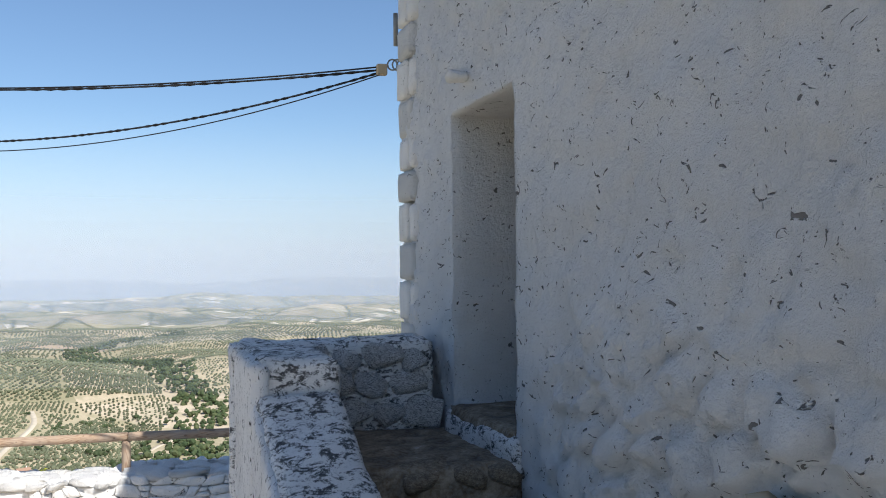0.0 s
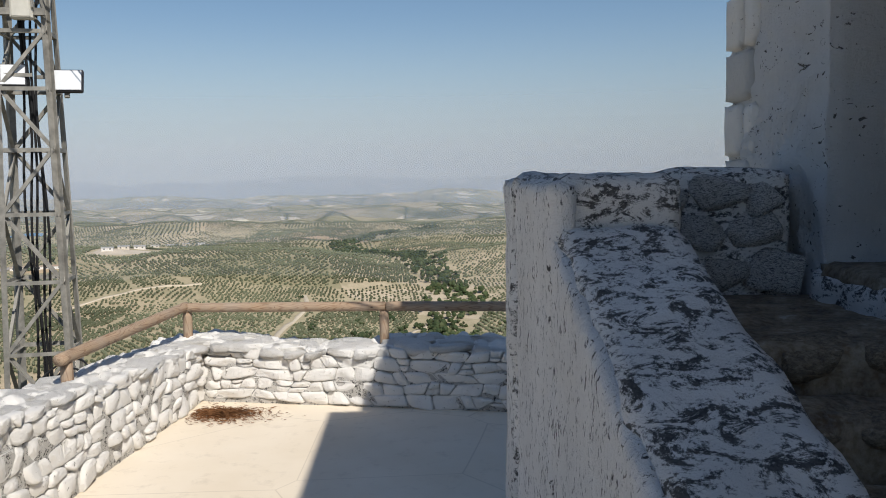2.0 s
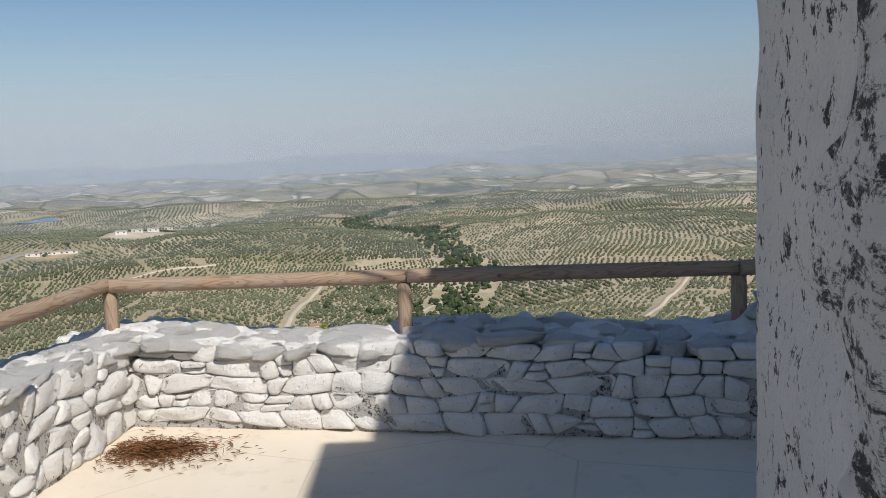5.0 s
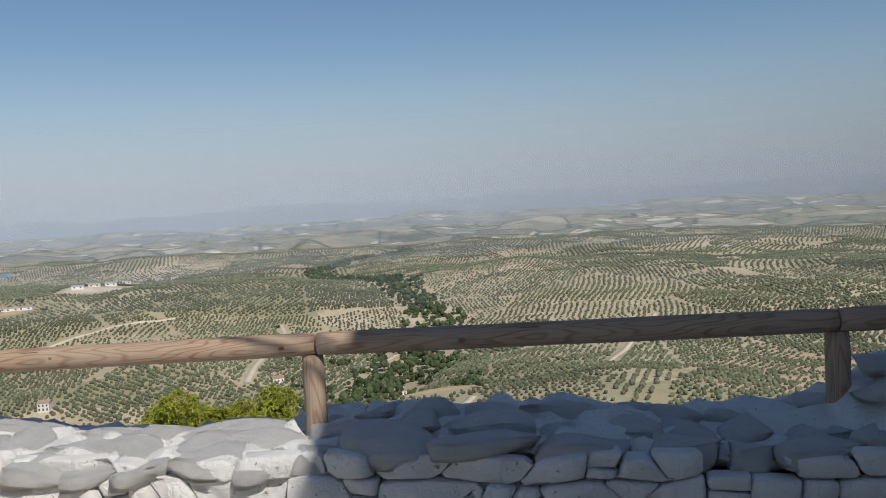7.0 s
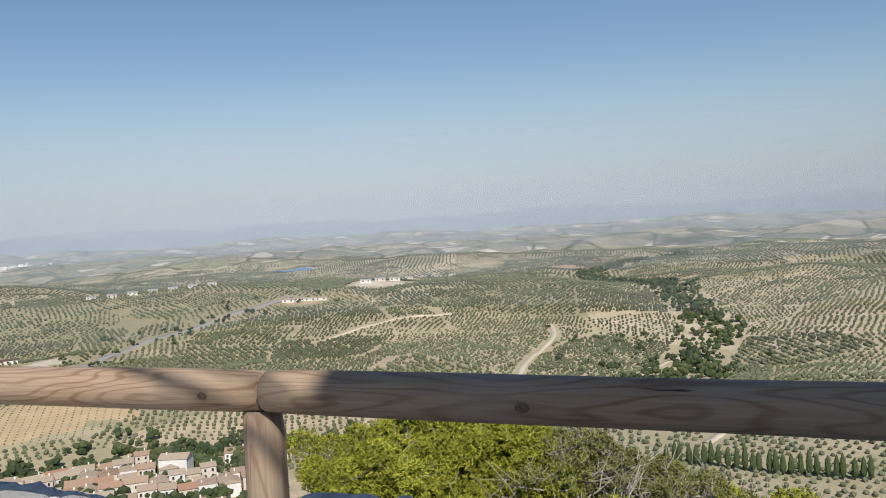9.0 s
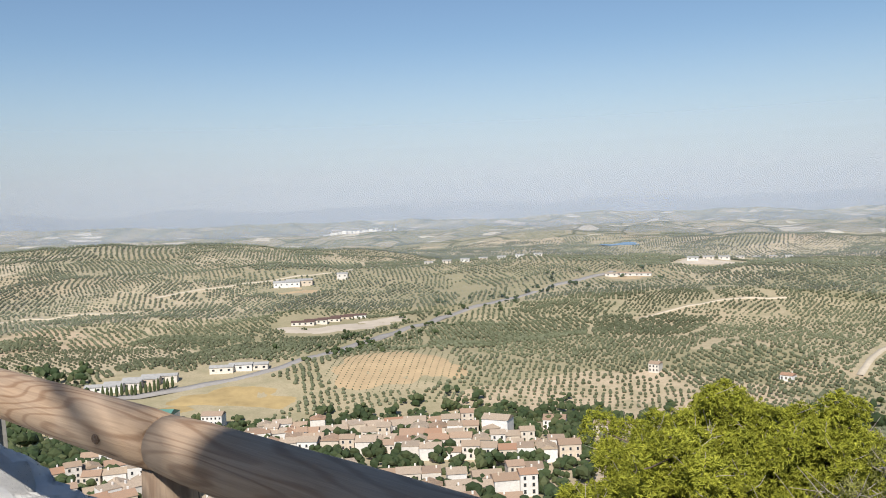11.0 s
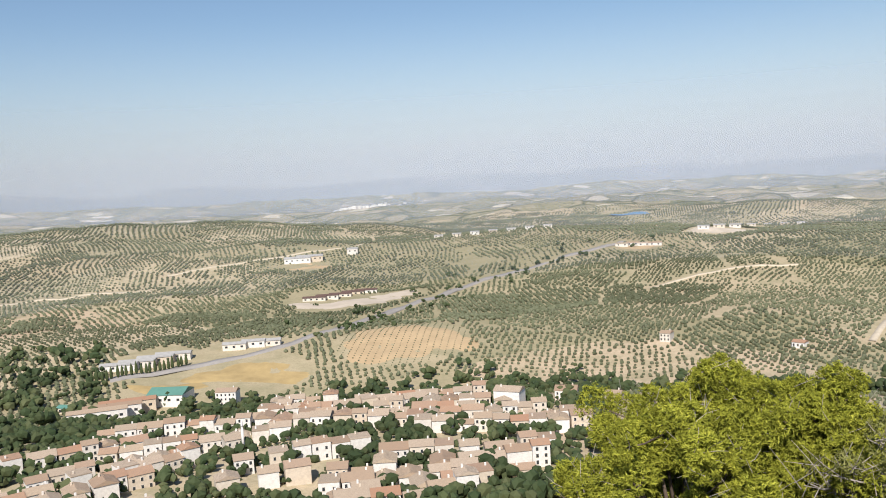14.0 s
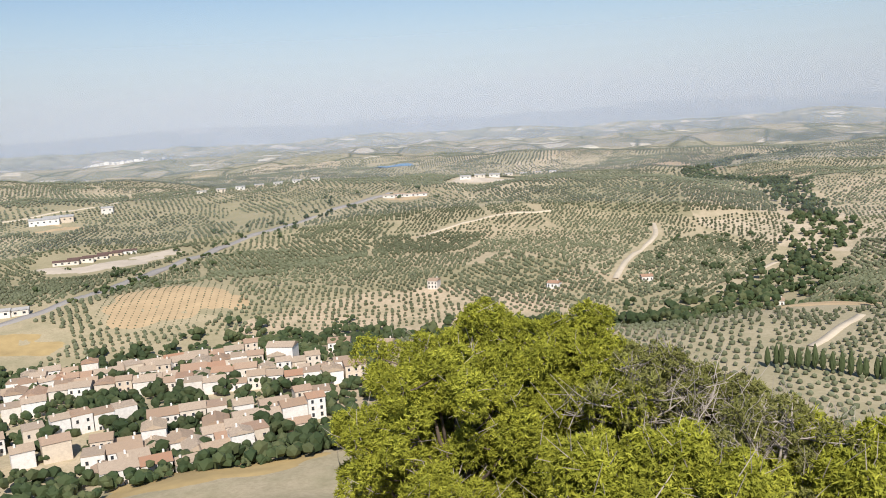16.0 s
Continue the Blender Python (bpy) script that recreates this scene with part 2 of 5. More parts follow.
def empty(name, m, label, category, group="", kind=""):
    ob = new(name)
    ob.matrix_basis = m
    return tagged(ob, label, category, group, kind)


def box(bm, lo, hi, bevel=0.0, m=None):
    lo, hi = Vector(lo), Vector(hi)
    got = bmesh.ops.create_cube(bm, size=1.0, matrix=Matrix.Translation((lo + hi) / 2) @ Matrix.Diagonal((*(hi - lo), 1)))
    vs = got["verts"]
    if bevel:
        es = list({e for v in vs for e in v.link_edges})
        vs = bmesh.ops.bevel(bm, geom=es, offset=bevel, segments=1, affect="EDGES")["verts"]
    if m is not None:
        bmesh.ops.transform(bm, matrix=m, verts=list({v for v in vs if v.is_valid}))
    return bm


def boxed(lo, hi, bevel=0.0, m=None):
    return box(bmesh.new(), lo, hi, bevel, m)


def tube(points, radii, sides=8, caps=True):
    """Vertices and faces of a tube along points."""
    verts, faces = [], []
    pts = [Vector(p) for p in points]
    for i, p in enumerate(pts):
        d = (pts[min(i + 1, len(pts) - 1)] - pts[max(i - 1, 0)]).normalized()
        side = d.orthogonal().normalized()
        if abs(d.z) < 0.9:
            side = d.cross(Vector((0, 0, 1))).normalized()
        up = side.cross(d)
        for k in range(sides):
            a = 2 * math.pi * k / sides
            verts.append(p + (side * math.cos(a) + up * math.sin(a)) * radii[i])
    for i in range(len(pts) - 1):
        for k in range(sides):
            a, b = i * sides + k, i * sides + (k + 1) % sides
            faces.append((a, b, b + sides, a + sides))
    if caps:
        faces.append(tuple(range(sides))[::-1])
        faces.append(tuple(range((len(pts) - 1) * sides, len(pts) * sides)))
    return verts, faces


def merge(lists):
    verts, faces = [], []
    for v, f in lists:
        k = len(verts)
        verts.extend(v)
        faces.extend(tuple(i + k for i in q) for q in f)
    return verts, faces


def rough(p, scale, octaves=3):
    return noise.fractal(Vector(p) * scale, 1.0, 2.0, octaves)


def lumpy_box(lo, hi, step, amount, scale, top_amount=None, seed=0.0, shear=None):
    """A closed box with a fine skin pushed in and out."""
    lo, hi = Vector(lo), Vector(hi)
    n = [max(1, round((hi[i] - lo[i]) / step)) for i in range(3)]
    bm = bmesh.new()
    index = {}

    def vert(i, j, k):
        key = (i, j, k)
        if key not in index:
            p = Vector(lo[a] + (hi[a] - lo[a]) * key[a] / n[a] for a in range(3))
            out = Vector()
            for a in range(3):
                out[a] = -1.0 if key[a] == 0 else (1.0 if key[a] == n[a] else 0.0)
            edge = sum(abs(v) for v in out)
            off = Vector((seed, seed * 0.7, 0))
            push = rough(p + off, scale) * amount
            if edge > 1:
                push -= 0.35 * step + amount * 0.4
            q = p + out.normalized() * push
            if top_amount and k == n[2]:
                q.z += rough((p.x * 0.9 + seed, p.y, 3.0), 2.1) * top_amount
            if shear:
                q = shear(q)
            index[key] = bm.verts.new(q)
        return index[key]

    for a in range(3):
        b, c = (a + 1) % 3, (a + 2) % 3
        for side in (0, n[a]):
            for u in range(n[b]):
                for w in range(n[c]):
                    ids = []
                    for du, dw in ((0, 0), (1, 0), (1, 1), (0, 1)):
                        key = [0, 0, 0]
                        key[a], key[b], key[c] = side, u + du, w + dw
                        ids.append(vert(*key))
                    bm.faces.new(ids if side else ids[::-1])
    return bm


# ---- ground: hilltop, village shelf, river valley and the plain ----
EYE = Vector((1.66, 0.18, 1.58))


def at_heading(yaw, r):
    """Plan position r metres out at a heading in degrees left of +y."""
    return np.array((EYE.x - r * math.sin(radians(yaw)), EYE.y + r * math.cos(radians(yaw))))


RIVER = [at_heading(*p) for p in ((62, 560), (44, 560), (30, 540), (18, 530), (10, 600), (5, 920), (8, 1250), (13, 1750), (7, 2300))]
PROFILE_R = np.array((0, 1, 4, 10, 24, 60, 150, 230, 300, 450, 560, 700, 900, 1250, 1500, 1900, 2600, 3300, 3900, 4400, 4950))
PROFILE_Z = np.array((-0.9, -2.2, -4.6, -7.6, -13.5, -36, -80, -101, -112, -119, -126, -127, -126, -122, -132, -150, -150, -142, -126, -100, -30))


def wavy(x, y, size, seed, octaves=4):
    """Smooth rolling noise about -1 to 1."""
    rng = np.random.RandomState(seed)
    total = np.zeros_like(x)
    amp, k = 1.0, 2 * math.pi / size
    for o in range(octaves):
        for _ in range(3):
            a, ph = rng.uniform(0, 2 * math.pi), rng.uniform(0, 2 * math.pi)
            total = total + amp / 3 * np.sin(k * rng.uniform(0.7, 1.3) * (x * math.cos(a) + y * math.sin(a)) + ph + 1.3 * np.sin(0.6 * k * (x * math.sin(a) - y * math.cos(a))))
        amp, k = amp * 0.5, k * 2.03
    return total


def line_distance(x, y, line):
    best = np.full(np.shape(x), 1e9)
    for (ax, ay), (bx, by) in zip(line[:-1], line[1:]):
        dx, dy = bx - ax, by - ay
        t = np.clip(((x - ax) * dx + (y - ay) * dy) / (dx * dx + dy * dy), 0, 1)
        best = np.minimum(best, np.hypot(x - ax - t * dx, y - ay - t * dy))
    return best


def bump_at(x, y, yaw, r, height, along, across, turn=0.0):
    c = at_heading(yaw, r)
    a = radians(turn)
    u, v = (x - c[0]) * math.cos(a) + (y - c[1]) * math.sin(a), -(x - c[0]) * math.sin(a) + (y - c[1]) * math.cos(a)
    return height * np.exp(-(u / along) ** 2 - (v / across) ** 2)


def ground_z(x, y):
    x, y = np.asarray(x, float), np.asarray(y, float)
    r = np.hypot(x - EYE.x, y - EYE.y)
    out = np.hypot(np.maximum(np.maximum(-2.7 - x, x - 9.2), 0), np.maximum(np.maximum(-14.3 - y, y - 0.35), 0))
    z = np.interp(out, PROFILE_R, PROFILE_Z)
    far = np.clip((r - 480) / 500, 0, 1)
    z = z + far * wavy(x, y, 620, 5) * 7
    z = z + np.clip((r - 1600) / 1200, 0, 1) * wavy(x, y, 1100, 8) * 16
    z = z + np.clip((r - 20) / 200, 0, 1) * wavy(x, y, 140, 3) * 2.0
    z = z - 16 * np.exp(-(line_distance(x, y, RIVER) / 110) ** 2) * np.clip((r - 420) / 120, 0, 1)
    z = z + bump_at(x, y, 22, 1180, 14, 430, 260, 20)         # olive ridge
    z = z + bump_at(x, y, 37, 1330, 22, 330, 200, 37)
    z = z + bump_at(x, y, -9, 1200, 17, 360, 230, -10)        # hill across the river
    z = z + bump_at(x, y, 66, 1750, 74, 620, 330, 66)         # long rolling groves
    z = z + bump_at(x, y, 58, 1250, 16, 260, 150, 58)
    z = z + bump_at(x, y, -13, 1950, 30, 620, 230, -16)       # bare brown range
    z = z + bump_at(x, y, 6, 1900, 18, 330, 150, 0)
    z = z + bump_at(x, y, 20, 2300, 30, 420, 200, 15)
    z = z + np.clip((r - 900) / 700, 0, 1) * np.clip((3600 - r) / 900, 0, 1) * 4 * np.abs(wavy(x, y, 420, 12, 3))
    z = z + bump_at(x, y, -4, 470, 16, 170, 120, 0)           # spur with the cypress row
    z = z + bump_at(x, y, 47, 690, 7, 80, 60, 20)             # knoll with the young grove
    z = z + bump_at(x, y, 33, 2900, 45, 520, 260, 30)         # long far hill
    z = z + bump_at(x, y, 2, 3000, 35, 600, 300, 0)
    z = z + bump_at(x, y, 75, 4500, 70, 900, 500, -20)
    return z


def gz(p, lift=0.0):
    return float(ground_z(p[0], p[1])) + lift


def spot(yaw, elevation):
    """Where a sight line meets the ground."""
    t = math.tan(radians(elevation))
    r = np.geomspace(12, 4900, 1500)
    x, y = EYE.x - r * math.sin(radians(yaw)), EYE.y + r * math.cos(radians(yaw))
    k = int(np.argmax(ground_z(x, y) >= EYE.z + r * t))
    return np.array((x[k], y[k]))


def land_material():
    n = Nodes("dry_farmland", 0.95)
    n.bsdf.inputs["Specular IOR Level"].default_value = 0.05
    at = n.coords()
    cells = n.add("TexVoronoi", Scale=1 / 210)
    n.link(n.mix(0.5, at, n.mix(1.0, at, n.add("TexNoise", Scale=0.006, Detail=3.0).outputs[1], "ADD")), cells.inputs["Vector"])
    pick = n.add("SeparateColor")
    n.link(cells.outputs["Color"], pick.inputs[0])
    soil = n.ramp(pick.outputs[0], (0.0, (0.46, 0.37, 0.25)), (0.35, (0.53, 0.44, 0.31)), (0.6, (0.40, 0.34, 0.22)), (0.85, (0.56, 0.47, 0.35)), (1.0, (0.48, 0.35, 0.23)))
    grass = n.noise(at, 0.035, 6, 0.7)
    c = n.mix(n.ramp(grass, (0.44, grey(0)), (0.62, grey(0.55))), soil, (0.25, 0.24, 0.14))
    green = n.ramp(pick.outputs[1], (0.5, grey(0)), (0.7, grey(0.4)))
    c = n.mix(green, c, (0.20, 0.20, 0.11))
    fine = n.noise(at, 0.6, 5, 0.75)
    c = n.mix(n.ramp(fine, (0.42, grey(0)), (0.7, grey(0.5))), c, (0.24, 0.20, 0.12))
    n.colour(c)
    n.bump(n.mix(0.5, grass, fine), 0.3, 0.6)
    return n.mat


def plain_material():
    """The open plain: groves seen as rows of dots, pale stubble and green plots."""
    n = Nodes("far_plain", 1.0)
    n.bsdf.inputs["Specular IOR Level"].default_value = 0.0
    at = n.coords()
    warped = n.mix(1.0, at, n.mix(1.0, n.add("TexNoise", Scale=0.004, Detail=2.0).outputs[1], grey(160.0), "MULTIPLY"), "ADD")
    cells = n.add("TexVoronoi", Scale=1 / 190)
    n.link(warped, cells.inputs["Vector"])
    pick = n.add("SeparateColor")
    n.link(cells.outputs["Color"], pick.inputs[0])
    field = n.ramp(pick.outputs[0], (0.0, (0.20, 0.20, 0.13)), (0.30, (0.17, 0.18, 0.11)), (0.46, (0.26, 0.24, 0.16)), (0.62, (0.22, 0.22, 0.14)), (0.84, (0.34, 0.29, 0.20)), (0.965, (0.36, 0.31, 0.23)), (1.0, (0.60, 0.54, 0.44)))
    dots = n.add("TexVoronoi", Scale=1 / 13)
    n.link(at, dots.inputs["Vector"])
    trees = n.ramp(dots.outputs["Distance"], (0.25, grey(1)), (0.5, grey(0)))
    share = n.ramp(pick.outputs[0], (0.78, grey(0.75)), (0.82, grey(0)))
    c = n.mix(n.mix(1.0, trees, share, "MULTIPLY"), n.mix(0.35, field, (0.48, 0.40, 0.28)), (0.085, 0.095, 0.05))
    streak = n.noise(n.coords(scale=(1, 1, 1)), 0.012, 6, 0.7)
    c = n.mix(n.ramp(streak, (0.52, grey(0)), (0.66, grey(0.6))), c, (0.13, 0.14, 0.08))
    fine_cells = n.add("TexVoronoi", Scale=1 / 75)
    n.link(warped, fine_cells.inputs["Vector"])
    tone = n.add("SeparateColor")
    n.link(fine_cells.outputs["Color"], tone.inputs[0])
    c = n.mix(0.55, c, n.ramp(tone.outputs[1], (0.0, (0.10, 0.12, 0.065)), (0.45, (0.19, 0.19, 0.12)), (0.8, (0.30, 0.26, 0.18)), (0.92, (0.36, 0.31, 0.22)), (0.93, (0.74, 0.67, 0.56)), (1.0, (0.62, 0.55, 0.45))))
    hedge = n.add("TexVoronoi", Scale=1 / 190)
    hedge.feature = "DISTANCE_TO_EDGE"
    n.link(warped, hedge.inputs["Vector"])
    c = n.mix(n.ramp(hedge.outputs["Distance"], (0.0, grey(0.9)), (0.05, grey(0))), c, (0.055, 0.07, 0.035))
    n.colour(c)
    return n.mat


LAND, PLAIN = land_material(), plain_material()


def ring(name, radii, angles, material, label):
    rr, aa = np.meshgrid(radii, angles, indexing="ij")
    x, y = EYE.x - rr * np.sin(aa), EYE.y + rr * np.cos(aa)
    z = ground_z(x, y)
    co = np.stack((x, y, z), -1).reshape(-1, 3)
    m, k = len(radii), len(angles)
    i, j = np.meshgrid(np.arange(m - 1), np.arange(k), indexing="ij")
    j2 = (j + 1) % k
    faces = np.stack((i * k + j, i * k + j2, (i + 1) * k + j2, (i + 1) * k + j), -1).reshape(-1, 4)
    me = bpy.data.meshes.new(name)
    me.from_pydata(co.tolist(), [], faces.tolist())
    me.materials.append(material)
    me.shade_smooth()
    return tagged(new(name, me), label, "ground", kind="structure")


# finer towards the valley, coarser behind
turns = np.concatenate((np.linspace(radians(-45), radians(95), 420, endpoint=False), np.linspace(radians(95), radians(315), 90, endpoint=False)))
ground = ring("ground", np.concatenate(([0.05], np.geomspace(0.6, 2600, 230))), turns, LAND, "dry hillside and olive farmland below the hilltop terrace")
plain_far = ring("backdrop", np.geomspace(2600, 4950, 80), turns, PLAIN, "hazy far plain of groves and pale fields up to the horizon")


def haze_sheet(name, r, density, top, tone):
    """A see-through tinted sheet that paints haze on the plain, denser near the ground."""
    n = Nodes(name, 1.0)
    nt = n.nt
    at = n.coords()
    sep = n.add("SeparateXYZ")
    n.link(at, sep.inputs[0])
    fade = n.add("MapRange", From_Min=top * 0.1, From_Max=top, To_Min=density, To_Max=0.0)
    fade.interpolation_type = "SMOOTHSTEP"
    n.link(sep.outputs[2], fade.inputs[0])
    clear, haze_tint, mixer = n.add("BsdfTransparent"), n.add("BsdfDiffuse"), n.add("MixShader")
    haze_tint.inputs[0].default_value = (*tone, 1)
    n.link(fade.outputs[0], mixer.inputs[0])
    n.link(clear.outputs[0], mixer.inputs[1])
    n.link(haze_tint.outputs[0], mixer.inputs[2])
    n.link(mixer.outputs[0], nt.nodes["Material Output"].inputs[0])
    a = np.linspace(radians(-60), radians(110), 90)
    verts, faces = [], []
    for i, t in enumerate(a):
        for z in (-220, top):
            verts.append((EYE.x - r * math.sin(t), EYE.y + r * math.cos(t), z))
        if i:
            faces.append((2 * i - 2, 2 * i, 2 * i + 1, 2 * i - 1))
    return tagged(new("backdrop", mesh_of(name, verts, faces, n.mat, True)), "added see-through tinted sheet painting summer haze over the plain", "haze", kind="structure")


# five added sheets whose blue-grey colour stands in for distance haze
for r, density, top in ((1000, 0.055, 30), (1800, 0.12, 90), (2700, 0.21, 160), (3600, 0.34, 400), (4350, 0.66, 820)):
    haze_sheet("painted_haze", r, density, top, (0.365, 0.415, 0.50))

# ---- terrace ----
floor_bm = bmesh.new()
ys = [-14.5, -12.5, -4.2, -3.4, 0.2]
zs = [1.62, 1.6, 0.05, 0.0, 0.0]
xs = np.linspace(-2.4, 9.0, 24)
grid = [[floor_bm.verts.new((x, y, z)) for x in xs] for y, z in
        [(y, float(np.interp(y, ys, zs))) for y in np.linspace(-14.5, 0.2, 46)]]
for a, b in zip(grid[:-1], grid[1:]):
    for i in range(len(xs) - 1):
        floor_bm.faces.new((a[i], a[i + 1], b[i + 1], b[i]))
under = [[floor_bm.verts.new(v.co - Vector((0, 0, 0.3))) for v in row] for row in grid]
for a, b in zip(under[:-1], under[1:]):
    for i in range(len(xs) - 1):
        floor_bm.faces.new((a[i], b[i], b[i + 1], a[i + 1]))
tagged(part("floor", floor_bm, None, FLOOR), "sandy worn concrete terrace floor sloping up beside the steps", "floor", kind="structure")

# whitewashed rubble: a few stone shapes shared by all the stones


def stone_mesh(seed, material=STONE_WHITE):
    """An angular block with broken faces, about two units across."""
    bm = bmesh.new()
    r_ = random.Random(seed)
    cuts = [(Vector((r_.gauss(0, 1), r_.gauss(0, 0.7), r_.gauss(0, 1))).normalized(), r_.uniform(0.80, 1.05)) for _ in range(11)]
    bmesh.ops.create_cube(bm, size=2.1)
    bmesh.ops.subdivide_edges(bm, edges=bm.edges[:], cuts=3, use_grid_fill=True)
    for v in bm.verts:
        q = v.co.lerp(v.co.normalized() * 1.2, 0.18)
        for n, d in cuts:
            q -= n * max(0.0, q.dot(n) - d)
        v.co = q * (1 + 0.07 * rough(q + Vector((seed * 7.3, seed, 0)), 2.0))
    me = mesh_from("stone", bm, material)
    me.shade_smooth()
    return me


def rubble_block(corners, depth, seed, material=STONE_WHITE):
    """A stone that fills a cell of the wall's face: a broken front, worn edges, narrow joints. x runs along the wall, z up, -y outwards."""
    r_ = random.Random(seed)
    mid = Vector((sum(c[0] for c in corners) / len(corners), sum(c[1] for c in corners) / len(corners)))
    loop = []
    for i, c in enumerate(corners):
        a, b = Vector(c), Vector(corners[(i + 1) % len(corners)])
        clip_ = r_.uniform(0.05, 0.22)
        for t in (clip_, 0.5, 1 - clip_):
            loop.append(a.lerp(b, t) - mid)
    n = len(loop)
    breaks = [(r_.uniform(0.75, 1.05), r_.uniform(-0.42, 0.42), r_.uniform(-0.42, 0.42)) for _ in range(4)] + [(1.0, r_.uniform(-0.1, 0.1), r_.uniform(-0.15, 0.05))]
    verts, faces = [], []
    for step_, size in ((0, 0.985), (1, 1.0), (2, 0.955), (3, 0.80), (4, 0.45)):
        for p in loop:
            q = p * size
            wob = rough((q.x * 11 + seed, q.y * 11, 0.2), 1.0, 3)
            front = min(depth * d + a * q.x + b * q.y for d, a, b in breaks) + 0.014 * wob
            out = (-0.05, 0.3 * depth, max(0.3 * depth, front - 0.010), front, front)[step_]
            verts.append((q.x + 0.008 * wob, -out, q.y + 0.008 * rough((q.y * 11, q.x * 11, seed), 1.0, 2)))
    verts.append((0, -min(depth * d for d, a, b in breaks), 0))
    for i in range(4):
        for k in range(n):
            a, b = i * n + k, i * n + (k + 1) % n
            faces.append((a, b, b + n, a + n))
    for k in range(n):
        faces.append((4 * n + k, 4 * n + (k + 1) % n, 5 * n))
    return mid, mesh_of("stone", verts, faces, material, True)


BROWN_STONES = [stone_mesh(s + 20, STEP) for s in range(8)]
FLAKED_STONES = [stone_mesh(s + 40, INNER) for s in range(8)]
front_face = lambda x: -0.44 - 0.075 * (x + 2.1)


def wall_stones(owner, length, height_at, place, rng, seed):
    """Wavy courses of fitted stones; place(s, z) gives the point on the face and the turn about z."""
    beds = [0.02]
    while beds[-1] < 0.95:
        beds.append(beds[-1] + rng.uniform(0.11, 0.19))
    level = lambda k, s: beds[k] + 0.06 * rough((s * 2.6, k * 3.7 + seed, 0.5), 1.0, 2)
    for k in range(len(beds) - 1):
        s, lean0 = rng.uniform(-0.15, 0.0), 0.0
        while s < length:
            w = rng.choice((0.13, 0.17, 0.21, 0.26, 0.31, 0.40)) * rng.uniform(0.9, 1.1)
            lean1 = rng.uniform(-0.05, 0.05)
            g = 0.003
            z00, z10 = level(k, s) + g, level(k, s + w) + g
            top = height_at(s + w / 2) + rng.uniform(-0.015, 0.03)
            z01, z11 = min(level(k + 1, s) - g, top), min(level(k + 1, s + w) - g, top)
            cells = []
            if min(z01 - z00, z11 - z10) > 0.05:
                a, b, c, d = (s - lean0 + g, z00), (s + w - lean1 - g, z10), (s + w + lean1 - g, z11), (s + lean0 + g, z01)
                if w < 0.24 and rng.random() < 0.16:
                    f = rng.uniform(0.4, 0.6)
                    e, h = tuple(Vector(a).lerp(Vector(d), f)), tuple(Vector(b).lerp(Vector(c), f + rng.uniform(-0.1, 0.1)))
                    cells = [(a, b, (h[0], h[1] - g), (e[0], e[1] - g)), ((e[0], e[1] + g), (h[0], h[1] + g), c, d)]
                else:
                    cells = [(a, b, c, d)]
            for cell in cells:
                mid, me = rubble_block(cell, rng.uniform(0.045, 0.085), rng.uniform(0, 90))
                p, turn = place(mid.x, mid.y)
                part("stone", me, owner, m=pose(p[0], p[1], p[2], 0, 0, turn))
            s, lean0 = s + w, lean1


def front_top(x):
    return 0.64 + 0.035 * math.sin(2.3 * x) + (0.30 * min(1.0, max(0.0, (x - 2.35) / 0.6)))


def skew_front(q):
    f = 1 - (q.y + 0.42) / 0.7
    return Vector((q.x, q.y + f * (-0.075 * (q.x + 2.1)) + 0.10 * q.z * f, q.z * front_top(q.x) / 0.64))


front = tagged(part("wall_front", lumpy_box((-2.75, -0.40, -0.4), (9.0, 0.30, 0.50), 0.08, 0.03, 2.6, None, 1.0, skew_front), None, JOINT, smooth=True),
               "low whitewashed rubble parapet wall along the drop", "wall", kind="structure")
rng = random.Random(4)
wall_stones(front, 6.4, lambda s: front_top(s - 2.15), lambda s, z: ((s - 2.15, front_face(s - 2.15) + 0.05 + 0.10 * z, z), -4), rng, 1.0)


def left_top(y):
    return 0.62 + 0.065 * max(0.0, -y)


def skew_left(q):
    return Vector((q.x - 0.02 * (q.y + 2), q.y, q.z * left_top(q.y) / 0.62 if q.z > 0 else q.z))


left = tagged(part("wall_left", lumpy_box((-2.62, -9.0, -0.6), (-2.05, -0.35, 0.50), 0.08, 0.03, 2.4, None, 5.0, skew_left), None, JOINT, smooth=True),
              "low whitewashed rubble side wall of the terrace", "wall", kind="structure")
wall_stones(left, 5.6, lambda s: left_top(-6.1 + s) - 0.005, lambda s, z: ((-2.07 - 0.02 * (-4.1 + s), -6.1 + s, z), 90), rng, 7.0)
# lumpy whitewashed capping
part("capping", lumpy_box((-2.78, -0.31, 0.54), (9.0, 0.32, 0.628), 0.032, 0.045, 7.5, 0.05, 1.0, skew_front), front, STONE_WHITE, smooth=True)
part("capping", lumpy_box((-2.66, -9.0, 0.52), (-2.13, -0.3, 0.608), 0.035, 0.045, 7.0, 0.045, 5.0, skew_left), left, STONE_WHITE, smooth=True)
